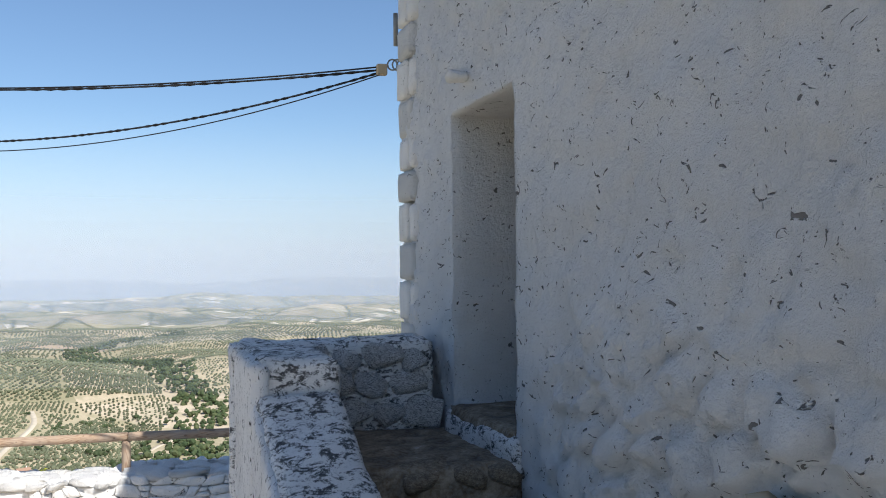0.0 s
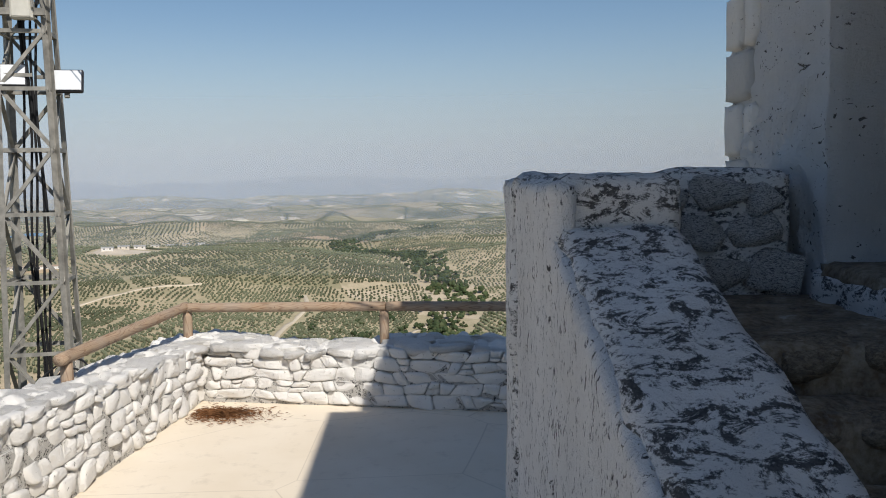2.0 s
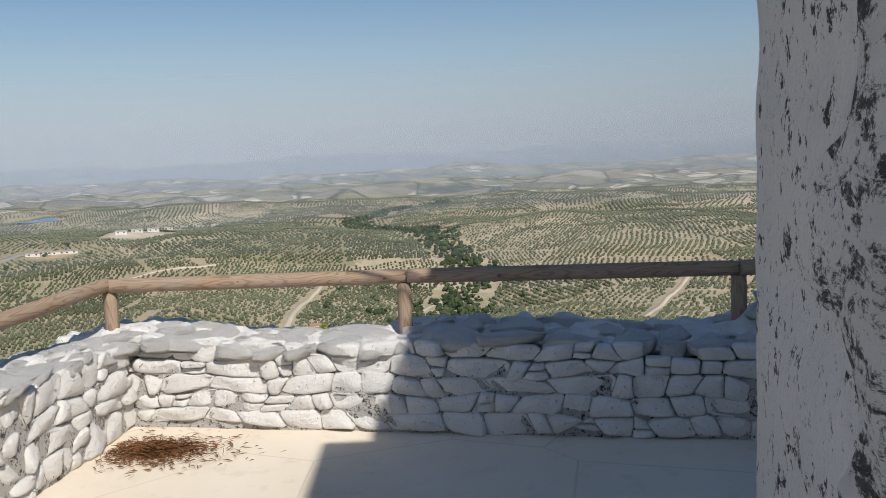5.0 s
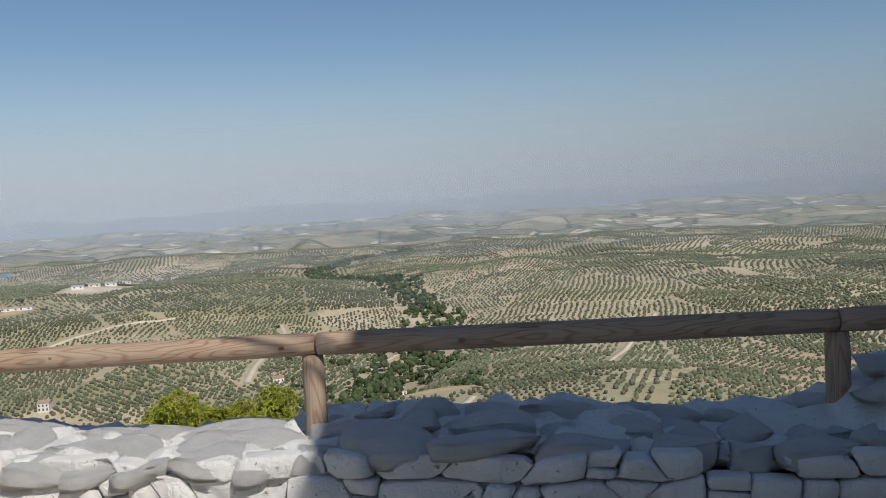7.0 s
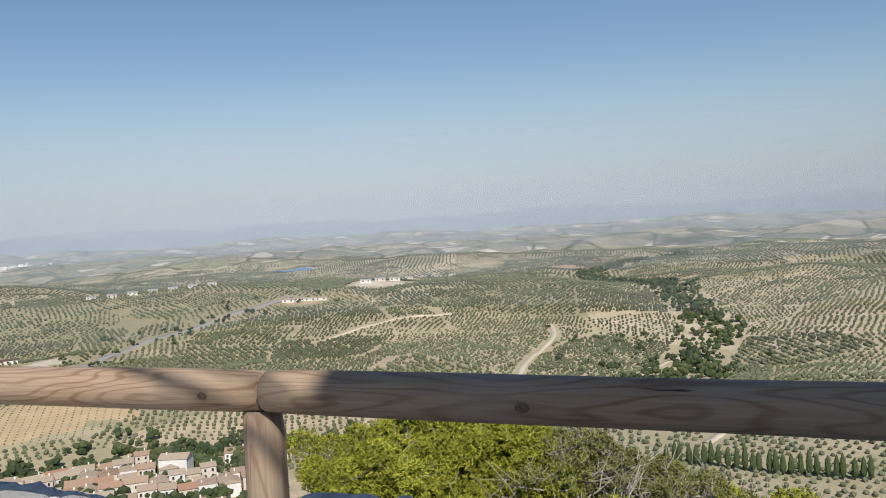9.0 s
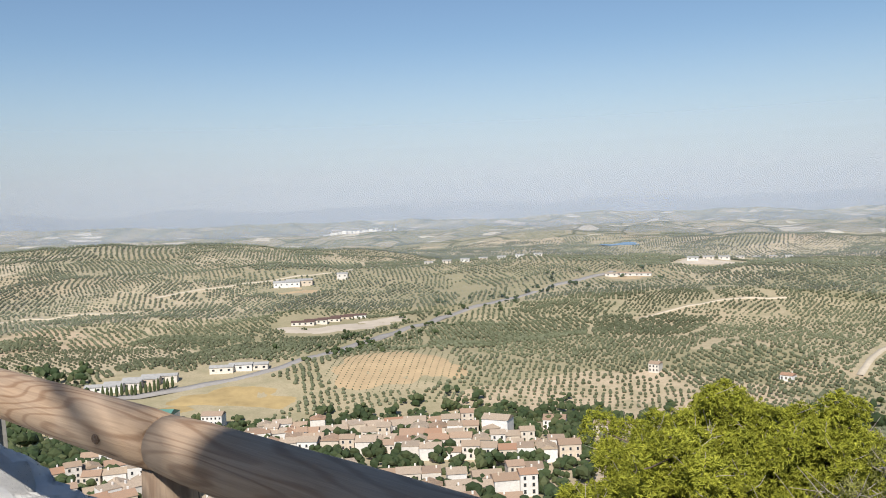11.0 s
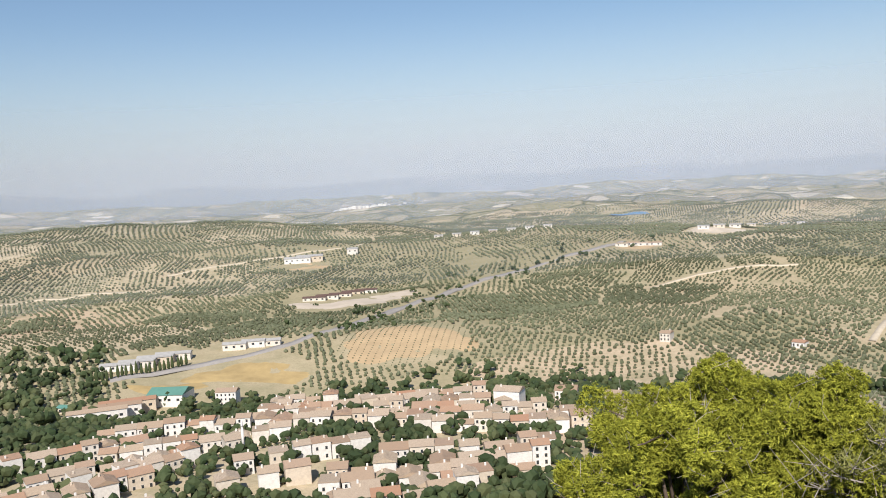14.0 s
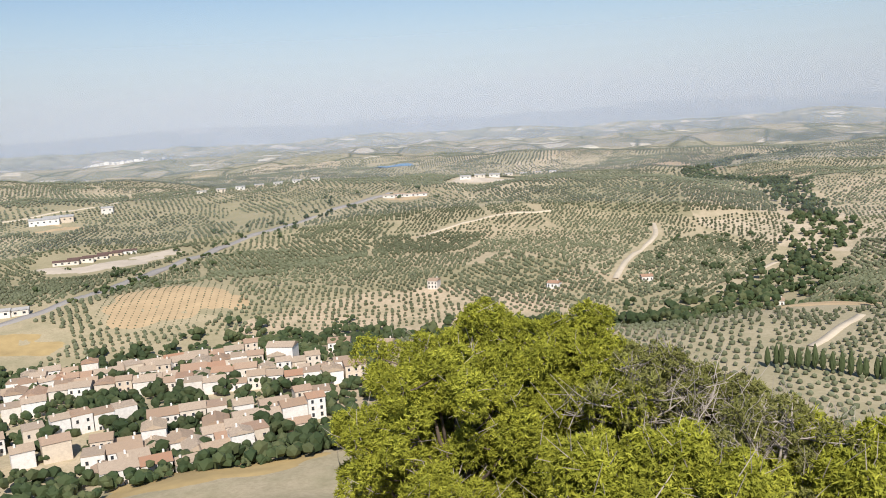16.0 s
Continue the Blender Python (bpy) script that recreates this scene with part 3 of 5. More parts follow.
# flat broken stones bedded in the whitewashed tops
CAP_STONES = [stone_mesh(s + 70) for s in range(10)]
rng = random.Random(17)
for owner, length, spot_on in ((front, 7.2, lambda s, w: (s - 2.5, -0.30 + w - 0.05 * (s - 0.4) * (1 - w / 0.6), front_top(s - 2.5) - 0.035)),
                               (left, 6.8, lambda s, w: (-2.16 - w * 0.8, -7.0 + s, left_top(-7.0 + s) - 0.04))):
    for row in (0.0, 0.22, 0.44):
        s = rng.uniform(0.0, 0.2)
        while s < length:
            l = rng.uniform(0.16, 0.42)
            x, y, z = spot_on(s + l / 2, row + rng.uniform(-0.03, 0.03))
            turn = (0 if owner is front else 90) + rng.uniform(-16, 16)
            part("cap_stone", CAP_STONES[rng.randrange(10)], owner, m=pose(x, y, z + rng.uniform(-0.02, 0.012), rng.uniform(-7, 7), rng.uniform(-6, 6), turn) @ Matrix.Diagonal((l * 0.56, rng.uniform(0.11, 0.16), 0.055, 1)))
            s += l * rng.uniform(0.95, 1.15)
# rough outcrop and footing under the walls
tagged(part("ground_footing", lumpy_box((-3.1, -13.0, -6.0), (9.4, 0.55, -0.38), 0.45, 0.35, 0.7, None, 9.0), None, LAND), "rocky footing under the terrace", "ground", kind="structure")

# timber railing


def log(points, radius, seed, material=WOOD, sides=18):
    pts = []
    a, b = Vector(points[0]), Vector(points[1])
    n = max(2, int((b - a).length / 0.08))
    local = [Vector(((b - a).length * i / n, 0, 0)) for i in range(n + 1)]
    radii = [radius * (1 + 0.035 * rough((i * 0.11 + seed, seed, 0), 1.0)) for i in range(n + 1)]
    radii[0] *= 0.93
    radii[-1] *= 0.93
    me = mesh_of("log", *tube(local, radii, sides), material, True)
    d = (b - a).normalized()
    return me, Matrix.Translation(a) @ d.to_track_quat("X", "Z").to_matrix().to_4x4()


railing = empty("railing", pose(0, 0, 0), "weathered round pine log railing on short posts", "railing")


def rail(a, b, seed):
    me, m = log((a, b), 0.056, seed)
    return part("rail", me, railing, m=m)


def post(x, y, z0, z1, seed):
    me, m = log(((x, y, z0), (x, y, z1)), 0.055, seed)
    return part("post", me, railing, m=m)


RZ = 1.045
rail((-2.42, -0.06, RZ - 0.02), (-0.005, -0.05, RZ), 1.0)
rail((0.005, -0.05, RZ), (2.41, -0.06, RZ), 2.3)
rail((2.42, -0.06, RZ), (4.9, -0.06, RZ + 0.03), 3.1)
rail((-2.40, -0.02, RZ - 0.01), (-2.33, -2.92, RZ - 0.02), 4.4)
for x, y, z0, z1, s in ((-2.38, -0.04, 0.5, RZ - 0.05, 6.0), (-0.03, -0.03, 0.50, RZ - 0.05, 7.0), (2.42, -0.04, 0.52, RZ - 0.05, 8.0), (-2.34, -2.78, 0.6, RZ - 0.07, 9.0)):
    post(x, y, z0, z1, s)

# knots standing out of the logs
for x, s in ((0.70, 1.0), (-0.16, 0.8), (1.75, 0.7), (-1.3, 0.8)):
    bm = bmesh.new()
    bmesh.ops.create_uvsphere(bm, u_segments=14, v_segments=8, radius=1.0)
    part("knot", bm, railing, KNOT, pose(x, -0.108, RZ - 0.005) @ Matrix.Diagonal((0.018 * s, 0.004, 0.012 * s, 1)), smooth=True)
# drift of dry pine needles in the corner
rng = random.Random(11)
verts, faces = [], []
for i in range(3200):
    a, r = rng.uniform(0, 6.283), abs(rng.gauss(0, 0.5))
    x, y = -1.66 + 0.62 * r * math.cos(a) * 0.9, -0.98 + 0.32 * r * math.sin(a)
    if y > front_face(x) - 0.02 or x < -1.98:
        continue
    h = 0.012 + 0.05 * max(0, 1 - r) * rng.random()
    d = rng.uniform(0, 3.14)
    l = rng.uniform(0.02, 0.05)
    dx, dy = l * math.cos(d), l * math.sin(d)
    k = len(verts)
    verts += [(x - dx, y - dy, h), (x + dx, y + dy, h + rng.uniform(-0.004, 0.012)), (x + dy * 0.14, y - dx * 0.14, h + 0.008)]
    faces.append((k, k + 1, k + 2))
tagged(new("pine_needle_litter", mesh_of("litter", verts, faces, NEEDLE)), "drift of reddish dry pine needles in the wall corner", "litter", kind="stuff")

# ---- building with the door ----
B0 = Vector((3.03, -3.72, 0.0))
BD = Vector((0.137, -0.9906, 0.0))     # along the face, away from the far corner
BN = Vector((-0.9906, -0.137, 0.0))    # out of the face
BM = Matrix(((BD.x, BN.x, 0, B0.x), (BD.y, BN.y, 0, B0.y), (0, 0, 1, 0), (0, 0, 0, 1)))   # local s, out, z
DOOR_S, DOOR_Z = (1.40, 2.62), (2.06, 4.25)


def face_relief(s, z):
    lump = rough((s, z, 0.3), 1.2, 3) * 0.045 + rough((s, z, 4.0), 4.5, 3) * 0.026 + rough((s, z * 0.7, 7.0), 12, 4) * 0.030
    pit = rough((s * 1.2, z * 0.8, 17.0), 6.5, 2)
    lump -= max(0.0, pit - 0.42) * 0.10
    gap = math.hypot(max(DOOR_S[0] - s, s - DOOR_S[1], 0.0), max(DOOR_Z[0] - z, z - DOOR_Z[1], 0.0))
    lump *= min(1.0, 0.3 + gap / 0.35)
    low = max(0.0, min(1.0, (3.1 - z) / 0.6)) * max(0.0, min(1.0, (s - 2.7) / 1.2))
    cell = noise.voronoi(Vector((s * 3.2, z * 4.2, 1.7)))[0]
    stones = min(0.11, (cell[1] - cell[0]) * 0.34) + 0.05 * rough((s * 1.7, z * 2.4, 31.0), 3.0, 4)
    return lump + low * (stones - 0.02) + 0.012 * low


def wall_top(s):
    return float(np.interp(s, (0, 2.2, 2.3, 3.0, 5.5, 10.5), (6.64, 6.64, 6.64, 6.64, 6.64, 6.64)))


def building():
    bm = bmesh.new()
    step = 0.036
    ss = list(np.arange(0, DOOR_S[0], step)) + list(np.arange(DOOR_S[0], DOOR_S[1], step)) + list(np.arange(DOOR_S[1], 6.6, step)) + list(np.arange(6.6, 10.6, 0.25))
    zz = list(np.arange(-0.6, 1.2, 0.3)) + list(np.arange(1.2, DOOR_Z[0], step)) + list(np.arange(DOOR_Z[0], DOOR_Z[1], step)) + list(np.arange(DOOR_Z[1], 5.6, step)) + list(np.arange(5.6, 7.01, 0.2))
    vs = {}

    def v(i, j):
        if (i, j) not in vs:
            s, z = ss[i], zz[j]
            ds = 0.02 * rough((s, z, 11), 3.0)
            zt = z
            if z > 4.25:
                zt = 4.25 + (z - 4.25) * (wall_top(s) - 4.25) / 2.75
            zt = min(zt, wall_top(s))
            vs[i, j] = bm.verts.new((s + (ds if s > 0 else -0.02 + 1.2 * ds), face_relief(s, zt), zt))
        return vs[i, j]

    for i in range(len(ss) - 1):
        for j in range(len(zz) - 1):
            s, z = (ss[i] + ss[i + 1]) / 2, (zz[j] + zz[j + 1]) / 2
            if DOOR_S[0] < s < DOOR_S[1] and DOOR_Z[0] < z < DOOR_Z[1]:
                continue
            bm.faces.new((v(i, j), v(i, j + 1), v(i + 1, j + 1), v(i + 1, j)))
    inner = [e for e in bm.edges if e.is_boundary and DOOR_S[0] - 0.1 < (e.verts[0].co.x + e.verts[1].co.x) / 2 < DOOR_S[1] + 0.1 and DOOR_Z[0] - 0.1 < (e.verts[0].co.z + e.verts[1].co.z) / 2 < DOOR_Z[1] + 0.1]
    outer = [e for e in bm.edges if e.is_boundary and e not in set(inner)]
    for cut in range(8):
        got = bmesh.ops.extrude_edge_only(bm, edges=inner)
        inner = [g for g in got["geom"] if isinstance(g, bmesh.types.BMEdge) and g.is_boundary]
        for w in {w for e in inner for w in e.verts}:
            w.co.y -= 0.085
            w.co.x += 0.004 * rough(w.co * 1.0, 9)
            w.co.z += 0.004 * rough(w.co + Vector((3, 0, 0)), 9)
    got = bmesh.ops.extrude_edge_only(bm, edges=outer)
    for w in {g for g in got["geom"] if isinstance(g, bmesh.types.BMVert)}:
        w.co.y = -0.85
    bmesh.ops.recalc_face_normals(bm, faces=bm.faces[:])
    return bm


wall_b = tagged(part("wall_building", building(), None, WHITE, BM, smooth=True), "thick uneven whitewashed stone wall with a deep doorway", "wall", kind="structure")
# other walls and unseen roof of the building, closing it
shell = bmesh.new()
box(shell, (0.05, -6.5, -0.6), (0.6, -0.84, 6.64))
box(shell, (10.0, -6.5, -0.6), (10.55, -0.84, 6.64))
box(shell, (0.65, -6.5, -0.6), (9.95, -6.0, 6.64))
tagged(part("wall_shell", shell, None, WHITE, BM), "plain whitewashed outer walls of the building", "wall", kind="structure")
# unseen roof: height and eave step are set by the shadow it casts
slab = boxed((-0.02, -6.6, 6.66), (2.58, -0.07, 6.9), 0.03)
box(slab, (2.585, -6.6, 6.66), (10.6, 0.26, 6.9), 0.03)
tagged(part("roof_slab", slab, None, SMOOTH_WHITE, BM), "unseen flat whitewashed roof, its eave stepped to shape the terrace shadow", "roof", kind="structure")
# added leaf filling the recess, coloured near black for the dark open doorway
door = tagged(part("door_1", boxed((DOOR_S[0] - 0.08, -0.72, DOOR_Z[0] - 0.1), (DOOR_S[1] + 0.08, -0.66, DOOR_Z[1] + 0.1)), None, DOORWAY_DARK, BM), "added near-black leaf painting the dark of the open doorway", "door", kind="structure")
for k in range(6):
    part("plank", boxed((DOOR_S[0] - 0.06 + k * 0.225, -0.66, DOOR_Z[0] - 0.05), (DOOR_S[0] + 0.155 + k * 0.225, -0.64, DOOR_Z[1] + 0.08), 0.006), door, DOORWAY_DARK)
# the sill slab of the doorway
tagged(part("door_sill", lumpy_box((DOOR_S[0] + 0.02, -0.64, 1.9), (DOOR_S[1] - 0.01, 0.05, 2.085), 0.06, 0.012, 4), None, STEP, BM, smooth=True), "worn grey stone door sill", "sill", kind="structure")
# quoins at the corner: large dressed blocks under the whitewash
rng = random.Random(3)
z, k = 2.3, 0
for h in (0.34, 0.36, 0.33, 0.36, 0.28, 0.30, 0.34, 0.36, 0.3, 0.36):
    w = 0.40 if k % 2 == 0 else 0.27
    me = lumpy_box((-0.002, -0.3, z + 0.004), (w, 0.045 + rng.uniform(0, 0.02), z + h - 0.008), 0.05, 0.012, 3.0, None, k * 3.1)
    part("quoin_stone", me, wall_b, SMOOTH_WHITE if k % 2 == 0 else STONE_WHITE, smooth=True)
    if k % 2:
        part("quoin_stone", lumpy_box((w + 0.015, -0.2, z + 0.01), (w + 0.19, 0.035, z + h - 0.02), 0.05, 0.016, 4.0, None, k * 2.2), wall_b, STONE_WHITE, smooth=True)
    z += h
    k += 1
# beige rendered plinth at the foot of the wall
tagged(part("plinth", lumpy_box((5.0, 0.02, 0.4), (6.6, 0.16, 2.30), 0.1, 0.012, 3.0, 0.02), None, BEIGE, BM @ pose(0, 0, 0), smooth=True), "chipped beige rendered plinth against the wall", "plinth", kind="structure")

# ---- steps and their parapet ----
PS = 0.138


def outer_x(y):
    return 1.58 + PS * (-4.54 - y)


def parapet_shear(q):
    return Vector((q.x + PS * (-4.54 - q.y), q.y, q.z))


SLOPE = 0.36


def slope_shear(q):
    drop = max(0.0, -6.2 - q.y) * SLOPE
    return Vector((q.x + PS * (-4.54 - q.y), q.y, q.z - (drop if q.z > 1.0 else 0.0)))


far_par = tagged(part("wall_parapet_far", lumpy_box((1.585, -5.12, -0.3), (3.1, -4.54, 2.56), 0.06, 0.03, 3.2, 0.018, 2.0, lambda q: Vector((q.x, q.y + 0.1 * (q.x - 1.58), q.z))), None, INNER, smooth=True),
                 "stone parapet of the landing with flaking whitewash", "wall", kind="structure")
side = tagged(part("wall_parapet_side", lumpy_box((1.58, -10.6, -0.3), (2.08, -6.2, 2.36), 0.06, 0.022, 3.4, 0.02, 3.0, slope_shear), None, CAP, smooth=True),
              "sloping parapet of the steps, black lichen on its top", "wall", kind="structure")
block = tagged(part("wall_parapet_block", lumpy_box((1.58, -6.22, -0.3), (2.08, -4.9, 2.55), 0.06, 0.02, 3.2, 0.015, 6.0, parapet_shear), None, CAP, smooth=True),
               "raised end of the steps' parapet with flaking whitewash", "wall", kind="structure")
# rendered outer skin of the parapet
tagged(part("wall_parapet_skin", lumpy_box((1.545, -10.6, -0.3), (1.64, -6.2, 2.315), 0.05, 0.016, 3.5, None, 3.0, slope_shear), side, STREAKY, smooth=True), "rough shaded plaster outer face")
tagged(part("wall_parapet_skin", lumpy_box((1.535, -6.25, -0.3), (1.66, -4.42, 2.53), 0.05, 0.016, 3.5, None, 4.0, parapet_shear), block, STREAKY, smooth=True), "rough shaded plaster outer face")
# rubble on the inner face of the landing parapet
rng = random.Random(8)
for zc, h in ((2.0, 0.2), (2.2, 0.19), (2.4, 0.2)):
    s = 2.14
    while s < 3.02:
        w = rng.uniform(0.12, 0.36)
        m = pose(s + w / 2, -5.10 + 0.1 * (s - 1.58), zc + 0.02 + rng.uniform(-0.03, 0.03), rng.uniform(-8, 8), rng.uniform(-12, 12), 5) @ Matrix.Diagonal((w * 0.5, 0.05, h * rng.uniform(0.45, 0.6), 1))
        part("stone", rng.choice(FLAKED_STONES), far_par, m=m)
        s += w * 0.98
# landing and steps
steps = empty("steps", pose(0, 0, 0), "worn rubble stone steps between the parapet and the wall", "steps", kind="structure")
edge_y, top_z = -5.0, 1.93
for k in range(9):
    near = -6.40 - 0.36 * k
    z = 1.90 - 0.19 * k
    x0 = outer_x(near) + 0.44
    part("step", lumpy_box((x0, near, z - 0.5), (3.42 + PS * (-6.4 - near), edge_y, z), 0.07, 0.022, 3.0, 0.02, k * 1.7), steps, STEP, smooth=True)
    rr = random.Random(k)
    if z > 1.0:
        s = x0 + 0.02
        while s < 3.36:
            w = rr.uniform(0.16, 0.36)
            part("nosing_stone", BROWN_STONES[rr.randrange(8)], steps, m=pose(s + w / 2, near + 0.10, z - 0.07, rr.uniform(-3, 3), rr.uniform(-3, 3), rr.uniform(-8, 8)) @ Matrix.Diagonal((w * 0.48, 0.12, 0.075, 1)))
            s += w
    edge_y = near + 0.02
# riser under the doorway
tagged(part("door_riser", lumpy_box((1.35, -0.05, 1.7), (2.7, 0.07, 2.05), 0.06, 0.025, 4.0, None, 2.5), None, INNER, BM, smooth=True), "flaking whitewashed riser under the door", "sill", kind="structure")

# ---- pylon, lamps and cables ----
PX, PY = -4.62, 0.68
PZ = gz((PX, PY)) - 0.3
pylon = empty("lattice_pylon", pose(PX, PY, 0, 0, 0, 18), "grey galvanised steel lattice pylon carrying boxes and floodlights", "pylon")


def half(z):
    return 0.24 + 0.023 * (6.0 - z) * 0.9


def bar(name, a, b, w, owner, material=STEEL, angle=True):
    a, b = Vector(a), Vector(b)
    l = (b - a).length
    bm = bmesh.new()
    box(bm, (0, -w / 2, -0.004), (l, w / 2, 0.004))
    if angle:
        box(bm, (0, -w / 2, 0.004), (l, -w / 2 + 0.008, w * 0.8))
    return part(name, bm, owner, material, Matrix.Translation(a) @ (b - a).to_track_quat("X", "Z").to_matrix().to_4x4())


corners = ((1, 1), (-1, 1), (-1, -1), (1, -1))
levels = [PZ, -1.6, -0.6, 0.35, 1.25, 2.1, 2.9, 3.65, 4.35, 5.0, 5.6, 6.2, 6.8, 7.4]
for cx, cy in corners:
    bar("leg", (cx * half(PZ), cy * half(PZ), PZ), (cx * half(7.4), cy * half(7.4), 7.4), 0.085, pylon)
for i, (z0, z1) in enumerate(zip(levels[:-1], levels[1:])):
    for k in range(4):
        (ax, ay), (bx, by) = corners[k], corners[(k + 1) % 4]
        a, b = half(z0), half(z1)
        if (i + k) % 2:
            bar("brace", (ax * a, ay * a, z0), (bx * b, by * b, z1), 0.05, pylon)
        else:
            bar("brace", (bx * a, by * a, z0), (ax * b, ay * b, z1), 0.05, pylon)
        bar("strut", (ax * b, ay * b, z1), (bx * b, by * b, z1), 0.055, pylon)
for k in range(5):
    x, y = -0.1 + 0.05 * k, 0.05 * (k % 2)
    pts = [(x + 0.03 * math.sin(z * 2 + k), y + 0.03 * math.cos(z * 1.7 + k), z) for z in np.linspace(PZ, 6.6, 26)]
    part("cable_run", mesh_of("run", *tube(pts, [0.018] * 26, 6), BLACK, True), pylon)


def floodlight(p, turn, tilt):
    """A square floodlight on a bracket."""
    e = empty("floodlight", pose(*p, tilt, 0, turn), "square floodlight with a pale glass front on the pylon", "floodlight", "floodlights on the pylon")
    bm = boxed((-0.20, 0, -0.15), (0.20, 0.07, 0.15), 0.015)
    part("housing", bm, e, DARK)
    part("front_glass", boxed((-0.18, -0.012, -0.13), (0.18, -0.001, 0.13), 0.004), e, LENS)
    part("bracket", boxed((-0.03, 0.06, -0.2), (0.03, 0.10, 0.16), 0.006), e, STEEL)
    for k in range(5):
        part("fin", boxed((-0.17, 0.07, -0.12 + 0.055 * k), (0.17, 0.10, -0.112 + 0.055 * k)), e, DARK)
    return e


floodlight((-4.10, 0.62, 3.78), 18, -18)
floodlight((-4.70, 0.38, 3.84), 25, -18)
bar("lamp_arm", (0.1, -0.02, 3.82), (0.62, -0.02, 3.82), 0.05, pylon)
bar("lamp_arm", (-0.62, -0.25, 3.82), (0.1, -0.25, 3.82), 0.05, pylon)
bar("cross_arm", (-1.1, -0.34, 4.55), (0.30, -0.34, 4.55), 0.10, pylon)


def junction_box(p, size, turn, label, material=BOXW):
    e = empty("equipment_box", pose(*p, 0, 0, turn), label, "equipment box")
    w, d, h = size
    part("body", boxed((-w / 2, 0, -h / 2), (w / 2, d, h / 2), 0.02), e, material)
    part("cover", boxed((-w / 2 + 0.02, -0.02, -h / 2 + 0.02), (w / 2 - 0.02, -0.001, h / 2 - 0.02), 0.012), e, material)
    part("hinge", boxed((w / 2 - 0.01, -0.02, -h / 4), (w / 2 + 0.015, 0.02, h / 4), 0.005), e, STEEL)
    return e


junction_box((-4.44, 0.28, 4.75), (0.26, 0.14, 0.52), 18, "cream equipment box strapped to the pylon")
junction_box((-4.8, 0.18, 4.95), (0.3, 0.16, 0.4), 18, "grey equipment box high on the pylon", STEEL)
# thin pole with a pointed cap beside the pylon
pole = empty("marker_pole", pose(-4.98, 0.15, 0), "thin dark pole with a pale pointed cap", "pole")
pz = gz((-4.98, 0.15)) - 0.2
part("shaft", mesh_of("shaft", *tube([(0, 0, pz), (0, 0, 0.62)], [0.03, 0.025], 8), DARK, True), pole)
part("cap", mesh_of("cap", *tube([(0, 0, 0.6), (0, 0, 0.64), (0, 0, 0.66), (0, 0, 0.72), (0, 0, 0.80)], [0.035, 0.05, 0.035, 0.045, 0.008], 10), BOXW, True), pole)
# loose coils at the foot
rr = random.Random(2)
for k in range(4):
    pts = [(-4.2 + 0.35 * math.cos(a + k) + 0.1 * k, 0.3 + 0.2 * math.sin(a), 0.1 + 0.18 * math.sin(a * 1.3 + k) - 0.1 * k) for a in np.linspace(0, 5.0, 26)]
    tagged(new("loose_cable", mesh_of("loose", *tube(pts, [0.014] * 26, 6), BLACK, True)), "loose black cable hanging from the pylon", "cable", "loose cables by the pylon")


def span(name, a, b, sag, radius, strands, label, twist=7.0):
    a, b = Vector(a), Vector(b)
    e = empty(name, Matrix.Translation(a), label, "cable", "overhead cables")
    n = 90
    side = (b - a).cross(Vector((0, 0, 1))).normalized()
    for s in range(strands):
        pts = []
        for i in range(n + 1):
            t = i / n
            ph = twist * 2 * math.pi * t + s * 2 * math.pi / max(1, strands)
            off = (side * math.cos(ph) + Vector((0, 0, 1)) * math.sin(ph)) * (radius * 0.95 if strands > 1 else 0)
            pts.append((b - a) * t - Vector((0, 0, sag * 4 * t * (1 - t))) + off)
        part("strand", mesh_of("strand", *tube(pts, [radius] * (n + 1), 6), BLACK, True), e)
    return e


HOOK = Vector((2.86, -3.55, 4.95))
span("overhead_cable", HOOK, (-9.5, 0.5, 6.25), 0.5, 0.0085, 2, "pair of twisted black overhead cables to the wall", 40)
span("overhead_cable", HOOK + Vector((0, 0, 0.03)), (-9.5, 0.52, 6.3), 0.52, 0.008, 1, "black overhead cable fixed to the wall corner")
span("overhead_cable", HOOK - Vector((0, 0, 0.02)), (-4.45, 0.5, 5.0), 0.42, 0.008, 2, "twisted black overhead cable sagging to the pylon", 36)
span("overhead_cable", HOOK - Vector((0, 0, 0.04)), (-4.45, 0.45, 4.96), 0.5, 0.006, 1, "thin black overhead cable sagging to the pylon")
clamp = empty("cable_clamp", Matrix.Translation(HOOK), "small beige cable clamp on the wall corner", "clamp")
part("body", boxed((-0.05, -0.04, -0.05), (0.05, 0.04, 0.05), 0.01), clamp, BEIGE)
for k in range(3):
    ringpts = [(0.10 + 0.045 * k + 0.045 * math.cos(a), 0.0, 0.05 + 0.05 * math.sin(a)) for a in np.linspace(0, 6.283, 17)]
    part("hook_ring", mesh_of("ring", *tube(ringpts, [0.008] * 17, 6), STEEL, True), clamp)
tube_pts = [(2.98, -3.66, 5.15), (2.98, -3.66, 5.45)]
tagged(new("conduit", mesh_of("conduit", *tube(tube_pts, [0.022, 0.022], 10), STEEL, True)), "short grey conduit fixed to the wall corner", "conduit")
# knob of stone over the door
tagged(part("wall_knob", lumpy_box((1.72, 0.0, 4.42), (1.84, 0.16, 4.50), 0.03, 0.02, 8), wall_b, STONE_WHITE, smooth=True))

# ---- groves ----


